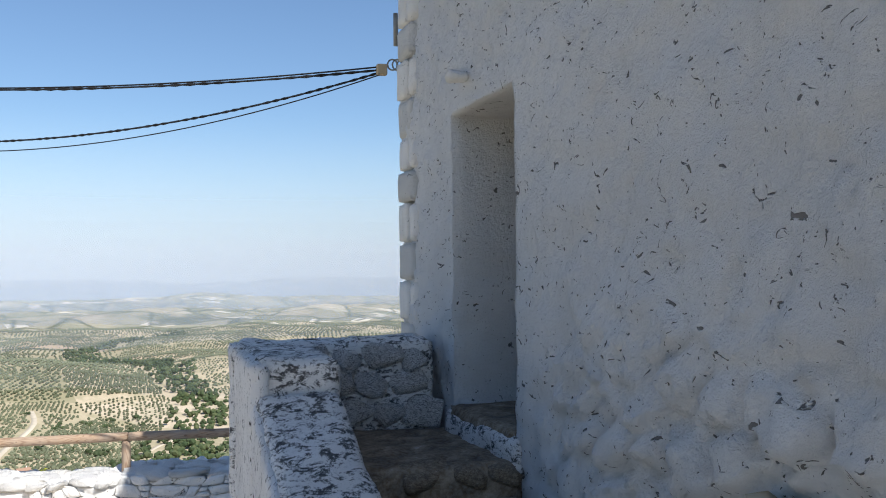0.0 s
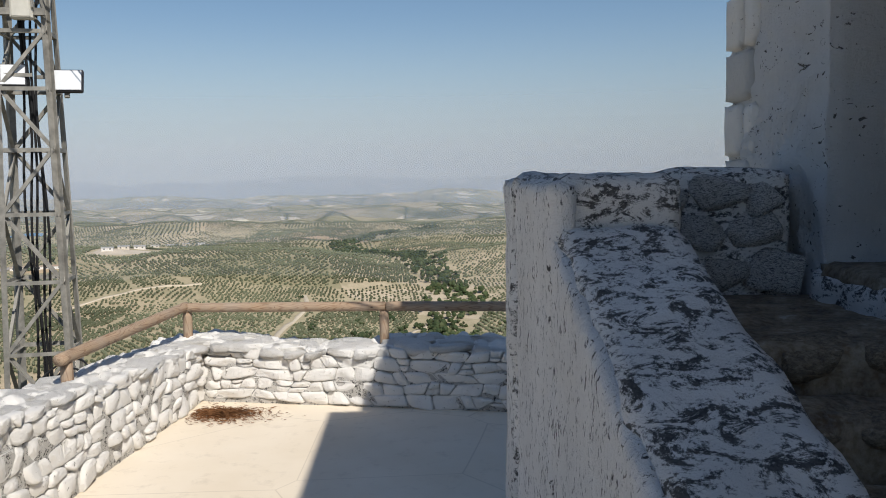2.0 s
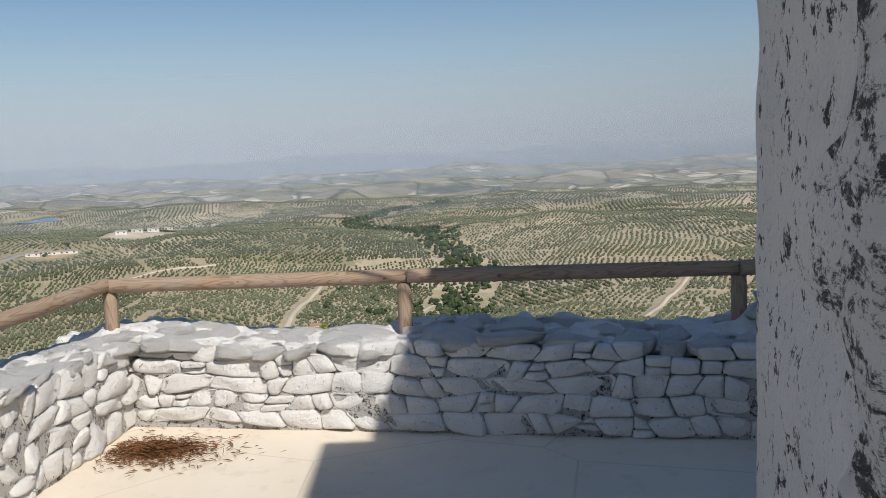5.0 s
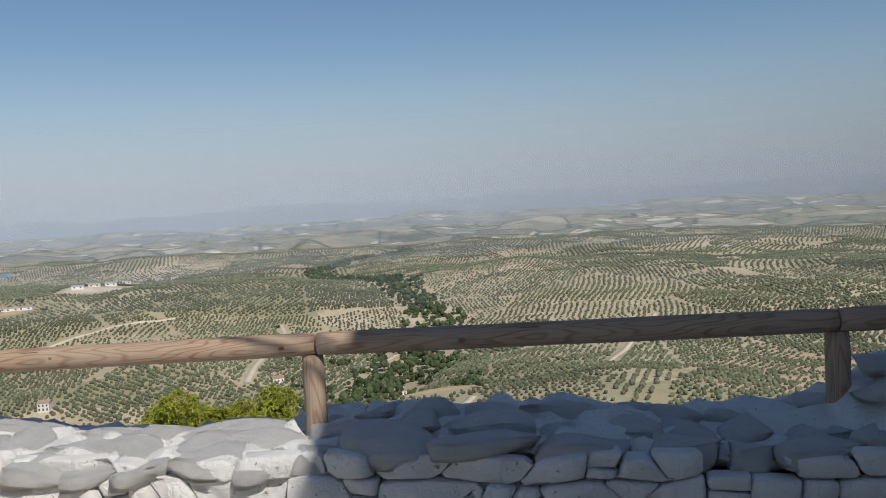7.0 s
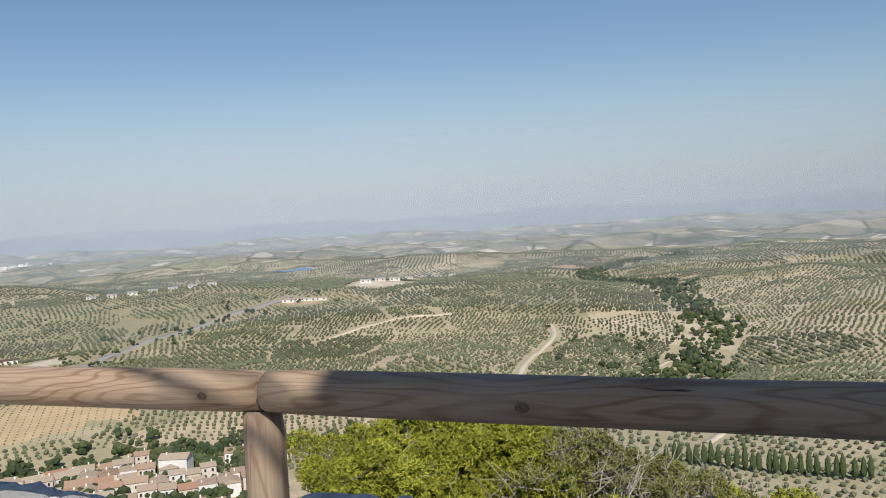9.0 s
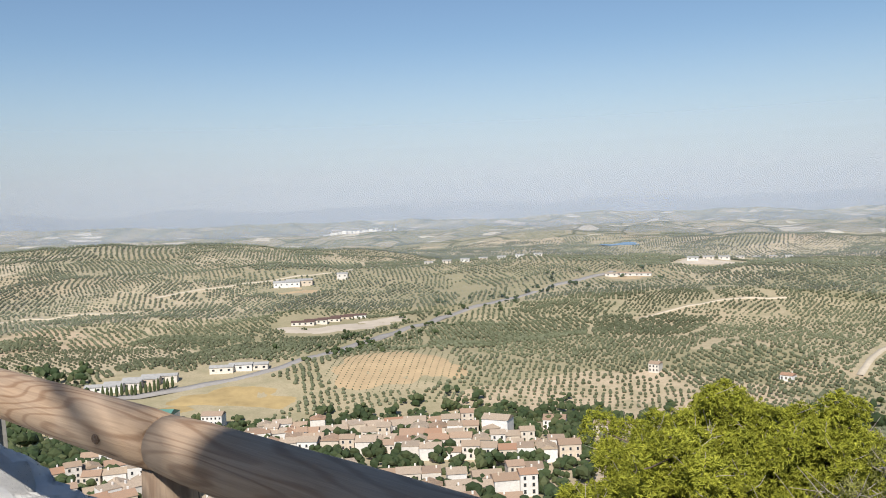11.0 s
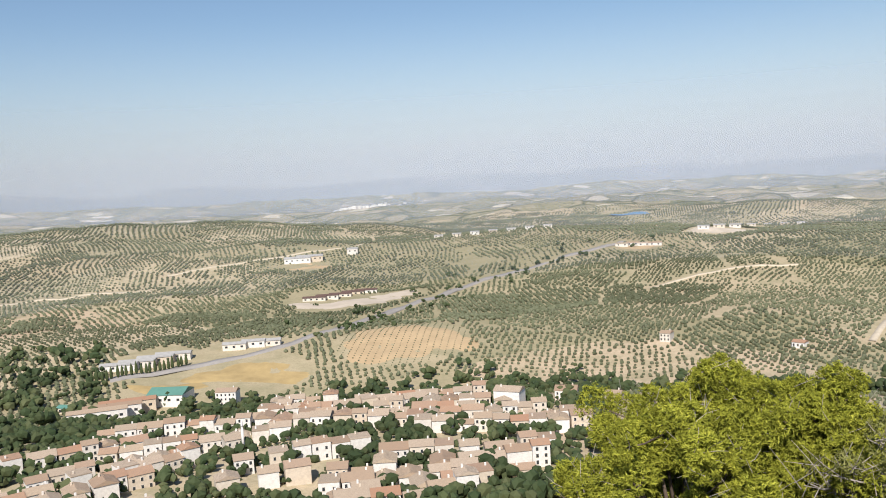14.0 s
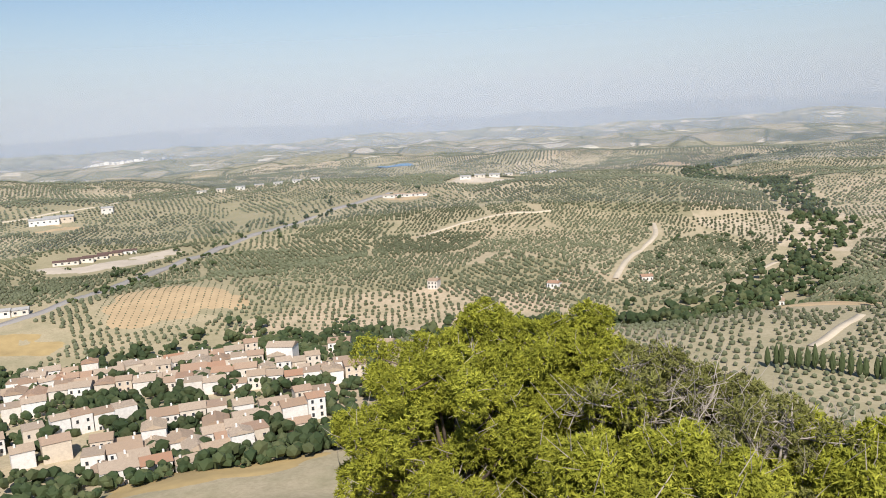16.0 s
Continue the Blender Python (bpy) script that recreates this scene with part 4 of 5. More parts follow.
def clump_mesh(rng, r, tris=1, flat=0.85):
    """A rough ball of leaves: a jittered icosahedron."""
    bm = bmesh.new()
    bmesh.ops.create_icosphere(bm, subdivisions=tris, radius=r)
    vs = [np.array(v.co) * (rng.uniform(0.72, 1.2)) for v in bm.verts]
    fs = [[v.index for v in f.verts] for f in bm.faces]
    bm.free()
    vs = np.array(vs)
    vs[:, 2] *= flat
    return vs, np.array(fs)


def scatter(name, places, sizes, shapes, material, label, category, rng):
    """Many clumps joined into one mesh."""
    allv, allf, k = [], [], 0
    for (x, y, z), s in zip(places, sizes):
        v, f = shapes[rng.randrange(len(shapes))]
        a = rng.uniform(0, 6.283)
        c, d = math.cos(a), math.sin(a)
        w = v * s
        w = np.stack((w[:, 0] * c - w[:, 1] * d + x, w[:, 0] * d + w[:, 1] * c + y, w[:, 2] + z), -1)
        allv.append(w)
        allf.append(f + k)
        k += len(v)
    me = bpy.data.meshes.new(name)
    me.from_pydata(np.concatenate(allv).tolist(), [], np.concatenate(allf).tolist())
    me.materials.append(material)
    return tagged(new(name, me), label, category, kind="stuff")


ROAD = [spot(*p) for p in ((66, -11.6), (61, -11.4), (56, -10.9), (51.5, -9.9), (48.5, -9.2), (45, -8.3), (41, -7.1), (36, -6.0), (32.5, -5.2))]
TRACKS = [[spot(*p) for p in q] for q in (
    ((18, -11.5), (17.5, -10.6), (16.6, -9.8), (15.2, -8.8), (15.5, -8.0)),
    ((62, -5.6), (56, -5.0), (50, -4.6), (44, -4.1)),
    ((80, -6.6), (70, -6.3), (63, -6.4)),
    ((6, -15.6), (4.5, -14.6), (3.2, -13.6)), ((10, -11.4), (6.5, -9.6)),
    ((-6, -11.6), (-8.5, -9.4), (-9, -8.6)),
    ((31, -8.3), (27, -7.3), (22, -6.9)))]
KNOLL = at_heading(47.3, 668)
ORANGE = spot(57.5, -12.3)
# cleared ground where no olives stand: centre and radius
CLEAR = [(KNOLL, 54), (ORANGE, 46), (spot(62.5, -12.6), 30), (spot(50.8, -8.2), 52), (spot(47.5, -7.9), 34), (spot(52.5, -7.9), 40), (spot(26.5, -4.7), 50),
         (spot(31.5, -5.6), 30), (spot(53.2, -5.75), 30), (spot(5.5, -12.9), 30), (spot(32.0, -3.45), 60), (spot(62.5, -11.0), 40), (spot(57.2, -10.6), 36), (spot(24.5, -4.5), 40)]
rng = random.Random(21)
npr = np.random.RandomState(6)


def in_village(x, y):
    r = np.hypot(x - EYE.x, y - EYE.y)
    yaw = np.degrees(np.arctan2(-(x - EYE.x), y - EYE.y))
    return ((r < 500) & (yaw > 35)) | ((r < 400) & (yaw > 26))


seeds_n = 520
seed_yaw, seed_r = npr.uniform(-32, 84, seeds_n), np.sqrt(npr.uniform(300 ** 2, 2650 ** 2, seeds_n))
seed_xy = np.array([at_heading(a, b) for a, b in zip(seed_yaw, seed_r)])
seed_turn = npr.uniform(0, math.pi, seeds_n)
seed_gap = npr.uniform(5.0, 6.2, seeds_n) * np.interp(seed_r, (900, 1700), (1.0, 1.6))
seed_size = npr.uniform(0.76, 1.04, seeds_n) * np.interp(seed_r, (900, 1700), (1.0, 1.45))
near_p, near_s, far_p, far_s = [], [], [], []
for k in range(seeds_n):
    span_ = 190
    n = int(span_ / seed_gap[k])
    i, j = np.meshgrid(np.arange(-n, n + 1), np.arange(-n, n + 1))
    u, v = i * seed_gap[k], j * seed_gap[k] * npr.uniform(0.72, 1.0)
    u = u + 7 * np.sin(v / 60.0 + k)              # rows that follow the slope
    c, s = math.cos(seed_turn[k]), math.sin(seed_turn[k])
    x = (seed_xy[k, 0] + u * c - v * s + npr.normal(0, 0.55, u.shape)).ravel()
    y = (seed_xy[k, 1] + u * s + v * c + npr.normal(0, 0.55, u.shape)).ravel()
    d = np.hypot(x[:, None] - seed_xy[None, :, 0], y[:, None] - seed_xy[None, :, 1])
    own = d.argmin(1) == k
    two = np.partition(d, 1, axis=1)
    r = np.hypot(x - EYE.x, y - EYE.y)
    yaw = np.degrees(np.arctan2(-(x - EYE.x), y - EYE.y))
    keep = own & (two[:, 1] - two[:, 0] > 3) & (r > 270) & (r < 2590) & (yaw > -31) & (yaw < 82) & (npr.rand(len(x)) > 0.06)
    keep &= ~in_village(x, y) & (line_distance(x, y, RIVER) > 32) & (line_distance(x, y, ROAD) > 12)
    for q in TRACKS:
        keep &= line_distance(x, y, q) > 6
    for c_, rad in CLEAR:
        keep &= np.hypot(x - c_[0], y - c_[1]) > rad
    x, y, r = x[keep], y[keep], r[keep]
    z = ground_z(x, y)
    for a, b, e, q in zip(x, y, z, r):
        s_ = seed_size[k] * rng.uniform(0.75, 1.2)
        (near_p if q < 1150 else far_p).append((a, b, e + 1.1 * s_))
        (near_s if q < 1150 else far_s).append((1.6 if q < 600 else 1.8) * s_)
young_p, young_s = [], []
for i in range(-16, 17):
    for j in range(-16, 17):
        a, b = i * 5.2, j * 4.2
        x, y = KNOLL[0] + a * 0.8 - b * 0.6, KNOLL[1] + a * 0.6 + b * 0.8
        if math.hypot(x - KNOLL[0], y - KNOLL[1]) < 52:
            young_p.append((x, y, gz((x, y)) + 0.4))
            young_s.append(rng.uniform(0.5, 0.8))
shapes = [clump_mesh(rng, 1.0, 1) for _ in range(10)]
coarse = []
for _ in range(8):
    v = np.array(((1, 0, 0), (0, 1, 0), (-1, 0, 0), (0, -1, 0), (0, 0, 0.9), (0, 0, -0.8))) * np.array([[rng.uniform(0.8, 1.25)] for _ in range(6)])
    coarse.append((v, np.array(((0, 1, 4), (1, 2, 4), (2, 3, 4), (3, 0, 4), (1, 0, 5), (2, 1, 5), (3, 2, 5), (0, 3, 5)))))
full = [clump_mesh(rng, 1.0, 2, 0.9) for _ in range(8)]
scatter("olive_grove", near_p, near_s, shapes, OLIVE, "rows of grey-green olive trees over the pale hillsides", "olive grove", rng)
scatter("olive_grove", far_p, far_s, coarse, OLIVE, "distant rows of olive trees beyond the ridge", "olive grove", rng)
scatter("young_grove", young_p, young_s, shapes, OLIVE, "young saplings in rows on a bare ochre knoll", "olive grove", rng)

# woods along the river and about the village
wp, ws = [], []


def tree_clump(x, y, s):
    for _ in range(4):
        wp.append((x + rng.gauss(0, 0.75 * s), y + rng.gauss(0, 0.75 * s), s * rng.uniform(0.5, 1.7)))
        ws.append(s * rng.uniform(0.55, 0.95))


def grounded(places):
    """Lifts places given above the ground to their true height."""
    p = np.array(places)
    p[:, 2] += ground_z(p[:, 0], p[:, 1])
    return p.tolist()


for a, b in zip(RIVER[:-1], RIVER[1:]):
    n = int(np.hypot(*(b - a)) / 2.0)
    for i in range(n):
        p = a + (b - a) * i / n
        w = 17 if np.hypot(*(p - np.array((EYE.x, EYE.y)))) < 1000 else 14
        x, y = p[0] + rng.gauss(0, w), p[1] + rng.gauss(0, w)
        tree_clump(x, y, rng.uniform(1.8, 4.2))
for i in range(1500):                                 # gardens between the houses
    x, y = at_heading(rng.uniform(34, 84), rng.uniform(265, 540))
    tree_clump(x, y, rng.uniform(1.5, 3.6))
for i in range(420):                                  # park left of the village
    x, y = at_heading(rng.uniform(66, 86), rng.uniform(440, 760))
    tree_clump(x, y, rng.uniform(2.0, 4.5))
for i in range(90):                                  # scrub by the river bend
    x, y = at_heading(rng.uniform(2, 16), rng.uniform(480, 900))
    tree_clump(x, y, rng.uniform(1.4, 3.0))
for i in range(90):
    p = ROAD[rng.randrange(3, len(ROAD))]
    tree_clump(p[0] + rng.gauss(0, 26), p[1] + rng.gauss(0, 26), rng.uniform(1.4, 3))
scrub_p, scrub_s = [], []
for i in range(2600):                                 # scrub on the slope below the terrace
    x, y = at_heading(rng.uniform(-32, 40), 34 * (8 ** rng.random()))
    if in_village(x, y) and math.hypot(x, y) > 200:
        continue
    s = rng.uniform(0.4, 1.3)
    for _ in range(3):
        scrub_p.append((x + rng.gauss(0, s * 0.6), y + rng.gauss(0, s * 0.6), s * rng.uniform(0.2, 0.9)))
        scrub_s.append(s * rng.uniform(0.5, 0.9))
scatter("hillside_scrub", grounded(scrub_p), scrub_s, full, SCRUB, "olive-green scrub over the dry slope below", "scrub", rng)
scatter("riverside_woods", grounded(wp), ws, shapes, WOODS, "dark green trees along the river and between houses", "woods", rng)

# ---- roads, tracks, pond ----


def ribbon(name, line, width, material, label, lift=0.5):
    pts = []
    for a, b in zip(line[:-1], line[1:]):
        n = max(2, int(np.hypot(*(b - a)) / 9))
        pts += [a + (b - a) * i / n for i in range(n)]
    pts.append(line[-1])
    for _ in range(6):
        pts = [pts[0]] + [(p + q + s) / 3 for p, q, s in zip(pts[:-2], pts[1:-1], pts[2:])] + [pts[-1]]
    verts, faces = [], []
    for i, p in enumerate(pts):
        d = pts[min(i + 1, len(pts) - 1)] - pts[max(i - 1, 0)]
        d = d / max(1e-6, np.hypot(*d))
        s = np.array((-d[1], d[0])) * width / 2
        z = max(gz(p + s), gz(p - s), gz(p)) + lift
        for q, dz in ((p - s, 0), (p + s, 0), (p + s * 1.15, -1.6), (p - s * 1.15, -1.6)):
            verts.append((q[0], q[1], z + dz))
        if i:
            k = 4 * i
            faces += [(k - 4, k - 3, k + 1, k), (k - 3, k - 2, k + 2, k + 1), (k - 1, k - 4, k, k + 3)]
    return tagged(new(name, mesh_of(name, verts, faces, material, True)), label, "road", kind="structure")


ribbon("road", ROAD, 9, ASPHALT, "pale worn asphalt road climbing through the groves")
for k, q in enumerate(TRACKS):
    ribbon("road_track", q, 4.0 if k else 4.5, TRACK, "pale dirt track between the olive groves", 0.4)


def patch(name, centre, rx, ry, turn, material, label, lift=0.35, n=40, wob=0.18):
    verts, faces = [], []
    rings = 5
    c, s = math.cos(turn), math.sin(turn)
    for i in range(rings + 1):
        for k in range(n):
            a = 2 * math.pi * k / n
            f = i / rings * (1 + wob * math.sin(3 * a + centre[0]) + wob * 0.5 * math.sin(7 * a + 1))
            u, v = rx * f * math.cos(a), ry * f * math.sin(a)
            x, y = centre[0] + u * c - v * s, centre[1] + u * s + v * c
            verts.append((x, y, gz((x, y)) + (lift if i < rings else -0.4)))
    for i in range(rings):
        for k in range(n):
            a, b = i * n + k, i * n + (k + 1) % n
            faces.append((a, b, b + n, a + n))
    return tagged(new(name, mesh_of(name, verts, faces, material, True)), label, "field", kind="structure")


OCHRE = plain("bare_ochre_soil", (0.50, 0.37, 0.22), 0.95, 0, 0.22, 0.08)
STUBBLE = plain("dry_yellow_grass", (0.46, 0.34, 0.16), 0.95, 0, 0.3, 0.1)
PALE = plain("pale_cleared_yard", (0.58, 0.50, 0.40), 0.95, 0, 0.25, 0.06)
patch("ground_knoll", KNOLL, 54, 46, 0.3, OCHRE, "bare ochre knoll with a young grove")
patch("ground_grass", ORANGE, 48, 22, 0.75, STUBBLE, "dry yellow grass bank above the village")
patch("ground_grass", spot(62.5, -12.6), 30, 14, 0.75, STUBBLE, "dry yellow grass strip beside the road")
patch("ground_grass", at_heading(46.5, 268), 36, 17, 0.7, STUBBLE, "dry mown grass slope below the houses")
patch("ground_yard", spot(50.8, -8.2), 62, 30, 0.75, PALE, "pale cleared yard around the farm sheds")
patch("ground_yard", spot(47.5, -7.9), 30, 16, 0.75, PALE, "pale round yard beside the sheds")
patch("ground_yard", spot(26.5, -4.7), 60, 20, 0.45, PALE, "pale quarry yard on the ridge")
patch("ground_yard", spot(31.5, -5.6), 34, 14, 0.5, OCHRE, "bare ochre yard on the hillside")
patch("ground_yard", spot(53.2, -5.75), 34, 20, 0.6, OCHRE, "bare cutting by the white sheds")
patch("ground_yard", spot(5.5, -12.9), 40, 22, 0.2, OCHRE, "reddish bare bank above the river bend")
patch("water", spot(32.0, -3.45), 60, 34, 0.4, WATER, "small blue farm reservoir", 1.2, 40, 0.05)

# ---- village ----


def house(w, d, h, roof_h, storeys, bays, flat=False):
    """A terraced village house facing -y in its own axes."""
    e = empty("house", pose(0, 0, -500), "white rendered village house under a clay tile roof", "house", "houses of the village")
    part("wall", boxed((-w / 2, -d / 2, -5), (w / 2, d / 2, h), 0.05), e, HOUSE)
    bm = bmesh.new()
    o = 0.35
    if flat:
        box(bm, (-w / 2 - 0.1, -d / 2 - 0.1, h), (w / 2 + 0.1, d / 2 + 0.1, h + 0.5), 0.05)
    else:
        ve = [bm.verts.new(p) for p in ((-w / 2 - o, -d / 2 - o, h - 0.05), (w / 2 + o, -d / 2 - o, h - 0.05), (w / 2 + o, d / 2 + o, h - 0.05), (-w / 2 - o, d / 2 + o, h - 0.05), (-w / 2 - o, 0, h + roof_h), (w / 2 + o, 0, h + roof_h))]
        for f in ((0, 1, 5, 4), (2, 3, 4, 5), (1, 2, 5), (3, 0, 4), (3, 2, 1, 0)):
            bm.faces.new([ve[i] for i in f])
    part("roof", bm, e, ROOF)
    pane = mesh_from("pane", boxed((-0.5, -0.05, -0.7), (0.5, -0.02, 0.7)), PANE)
    surround = mesh_from("window", boxed((-0.62, -0.03, -0.82), (0.62, 0.05, 0.82)), HOUSE)
    for s in range(storeys):
        for b in range(bays):
            x = -w / 2 + w * (b + 0.5) / bays
            z = 1.6 + s * (h - 0.4) / storeys
            win = part("window", surround, e, m=pose(x, -d / 2, z) @ Matrix.Diagonal((1.0, 1.5, 1.0 if s else 1.15, 1)))
            part("pane", pane, win)
    ch = boxed((-0.35, -0.35, -1.0), (0.35, 0.35, 1.2), 0.04)
    part("chimney", ch, e, HOUSE, pose(w * 0.28, d * 0.12, h + roof_h * 0.75))
    return e


KINDS = [house(8, 9, 6.2, 1.7, 2, 3), house(10, 9, 6.8, 1.8, 2, 3), house(7, 8, 8.6, 1.5, 3, 2), house(12, 10, 6.0, 2.1, 2, 4),
         house(9, 8, 3.6, 1.5, 1, 3), house(8, 9, 7.4, 0.5, 2, 2, True), house(14, 10, 9.4, 2.0, 3, 5)]
rng = random.Random(33)


def put_house(kind, p, turn, lift=0.0):
    return copy_thing(KINDS[kind], pose(p[0], p[1], gz(p) + lift, 0, 0, turn) @ Matrix.Scale(0.96, 4))


def street(yaw0, r0, yaw1, r1, skip=0.08, sink=0.0, kinds=(0, 1, 2, 3, 0, 1, 5, 4)):
    a, b = at_heading(yaw0, r0), at_heading(yaw1, r1)
    d = b - a
    l = np.hypot(*d)
    d = d / l
    turn = math.degrees(math.atan2(d[1], d[0])) + 180
    s = 0.0
    while s < l:
        k = rng.choice(kinds)
        w = (8, 10, 7, 12, 9, 8, 14)[k]
        if rng.random() > skip:
            p = a + d * (s + w / 2) + np.array((-d[1], d[0])) * rng.uniform(-1.2, 1.2)
            put_house(k, p, turn + rng.uniform(-5, 5) + rng.choice((0, 0, 0, 180, 90)), sink + rng.uniform(-0.8, 0.8))
        s += w + rng.choice((0.0, 0.0, 0.3, 2.0))


for q in ((43, 292, 52, 285), (40, 304, 53, 298), (39, 316, 53.5, 311), (38, 330, 52, 326), (37.5, 345, 49, 341),
          (36, 398, 56, 414), (38, 412, 60, 428), (40, 428, 58, 444), (46, 444, 66, 440), (55, 398, 66, 404),
          (60, 372, 74, 352), (58, 386, 70, 372), (66, 338, 79, 330), (64, 352, 80, 343), (68, 322, 80, 314), (64, 418, 74, 410), (54, 330, 60, 326), (50, 358, 58, 352), (35, 384, 47, 386), (42, 458, 56, 458), (61, 308, 70, 300), (70, 368, 80, 360)):
    street(*q)
for yaw, el, k, turn in ((40.4, -15.6, 6, 200), (58.9, -14.0, 6, 40), (73, -13.9, 3, 30), (77, -14.4, 1, 20), (36.6, -15.2, 3, 30), (33.5, -15.6, 0, 20), (56, -18.2, 5, 60), (30, -11.6, 0, 10), (22, -11.9, 4, 0), (16, -11.6, 4, 30), (8, -13.1, 4, 10)):
    put_house(k, spot(yaw, el), turn)


def shed(yaw, el, w, d, h, turn, roof, label, wall=HOUSE, lift=0.0):
    p = spot(yaw, el)
    e = empty("shed", pose(p[0], p[1], gz(p) + lift, 0, 0, turn), label, "building")
    part("wall", boxed((-w / 2, -d / 2, -5), (w / 2, d / 2, h), 0.05), e, wall)
    bm = bmesh.new()
    ve = [bm.verts.new(q) for q in ((-w / 2 - 0.5, -d / 2 - 0.5, h), (w / 2 + 0.5, -d / 2 - 0.5, h), (w / 2 + 0.5, d / 2 + 0.5, h), (-w / 2 - 0.5, d / 2 + 0.5, h), (-w / 2 - 0.5, 0, h + d * 0.16), (w / 2 + 0.5, 0, h + d * 0.16))]
    for f in ((0, 1, 5, 4), (2, 3, 4, 5), (1, 2, 5), (3, 0, 4), (3, 2, 1, 0)):
        bm.faces.new([ve[i] for i in f])
    part("roof", bm, e, roof)
    pane = mesh_from("window", boxed((-1.0, -0.05, -0.8), (1.0, 0.0, 0.8)), PANE)
    for k in range(max(2, int(w / 6))):
        part("window", pane, e, m=pose(-w / 2 + (k + 0.5) * w / max(2, int(w / 6)), -d / 2, h * 0.55))
    return e


shed(62.4, -13.4, 24, 20, 7, 38, GREENROOF, "sports hall with a green sheet metal roof")
shed(68.4, -13.2, 12, 8, 4, 30, GREENROOF, "small pavilion with a green sheet roof")
for k in range(3):
    shed(65.0 + k * 0.9, -13.7 - 0.15 * k, 34, 9, 7.5, 62, ROOF, "long pale school wing under clay tiles")
for k in range(4):
    shed(62.0 + k * 1.1, -10.75 - 0.1 * k, 26, 9, 4, 50, GREYROOF, "long low grey-roofed warehouse by the road")
for yaw, el in ((58.2, -10.6), (57, -10.5), (56.0, -10.55)):
    shed(yaw, el, 18, 9, 4.5, 48, GREYROOF, "low farm shed with a weathered grey roof")
BROWNROOF = plain("dark_brown_barn_roof", (0.14, 0.09, 0.075), 0.8, 0, 0.3, 0.4)
for k in range(5):
    shed(52.9 - k * 0.85, -7.95 + 0.07 * k, 24, 9, 3.6, 45, BROWNROOF, "low barn with a dark brown roof on the cleared yard")
for yaw, el in ((53.8, -5.4), (53.0, -5.35)):
    shed(yaw, el, 34, 14, 6, 50, GREYROOF, "white industrial shed on the hillside")
shed(50.2, -5.0, 14, 10, 6, 45, GREYROOF, "small ochre block house on the ridge")
for k in range(7):
    shed(27.5 - k * 0.95, -4.55 + 0.02 * k, 15, 8, 3.5, 20, GREYROOF, "row of low white farm buildings on the ridge")
for k in range(7):
    shed(44.5 - k * 1.2, -4.35 + 0.05 * k, 13, 8, 3.5, 35, GREYROOF, "white roadside workshop on the skyline ridge")
for k in range(4):
    shed(30.5 + 0.7 * k, -5.5, 16, 7, 3.5, 25, ROOF, "small farmstead on the olive hillside")
# white town far out on the plain
town_v, town_f = [], []
for k in range(80):
    x, y = at_heading(rng.gauss(49.3, 1.1), rng.uniform(3500, 3800))
    z, a, w, d, h = gz((x, y)), rng.uniform(0, 3.14), rng.uniform(8, 22), rng.uniform(8, 14), rng.uniform(6, 12)
    n0 = len(town_v)
    for cz in (-3, h):
        for cx, cy in ((-1, -1), (1, -1), (1, 1), (-1, 1)):
            u, v = cx * w / 2, cy * d / 2
            town_v.append((x + u * math.cos(a) - v * math.sin(a), y + u * math.sin(a) + v * math.cos(a), z + cz))
    town_f += [tuple(n0 + i for i in q) for q in ((4, 5, 6, 7), (0, 1, 5, 4), (1, 2, 6, 5), (2, 3, 7, 6), (3, 0, 4, 7))]
tagged(new("far_town", mesh_of("far_town", town_v, town_f, HOUSE)), "tiny white houses of a far town on the plain", "town", kind="stuff")
# tall monument column in the park
mon = empty("monument_column", pose(*spot(58.2, -17.3), gz(spot(58.2, -17.3))), "slim pale stone column on a pedestal", "monument")
part("pedestal", boxed((-1.6, -1.6, -2), (1.6, 1.6, 2.5), 0.1), mon, HOUSE)
part("shaft", mesh_of("shaft", *tube([(0, 0, 2.5), (0, 0, 13)], [0.7, 0.5], 10), HOUSE, True), mon)
part("statue", mesh_of("statue", *tube([(0, 0, 13), (0, 0, 13.8), (0, 0, 15), (0, 0, 15.8)], [0.6, 0.5, 0.5, 0.2], 8), HOUSE, True), mon)

# ---- pines ----


def tuft(rng_, size, blades):
    """A brush of pine needles: thin triangles fanning upwards and out."""
    v, f = [], []
    for b in range(blades):
        d = Vector((rng_.gauss(0, 1), rng_.gauss(0, 1), rng_.gauss(0.3, 0.8))).normalized()
        o = Vector((rng_.gauss(0, 0.16), rng_.gauss(0, 0.16), rng_.gauss(0, 0.16))) * size
        side = d.orthogonal().normalized() * size * 0.13
        side.rotate(Matrix.Rotation(rng_.uniform(0, 6.28), 3, d))
        tip = o + d * size * rng_.uniform(0.6, 1.0)
        k = len(v)
        v += [o - side, o + side, tip]
        f.append((k, k + 1, k + 2))
    return np.array([tuple(p) for p in v]), np.array(f)


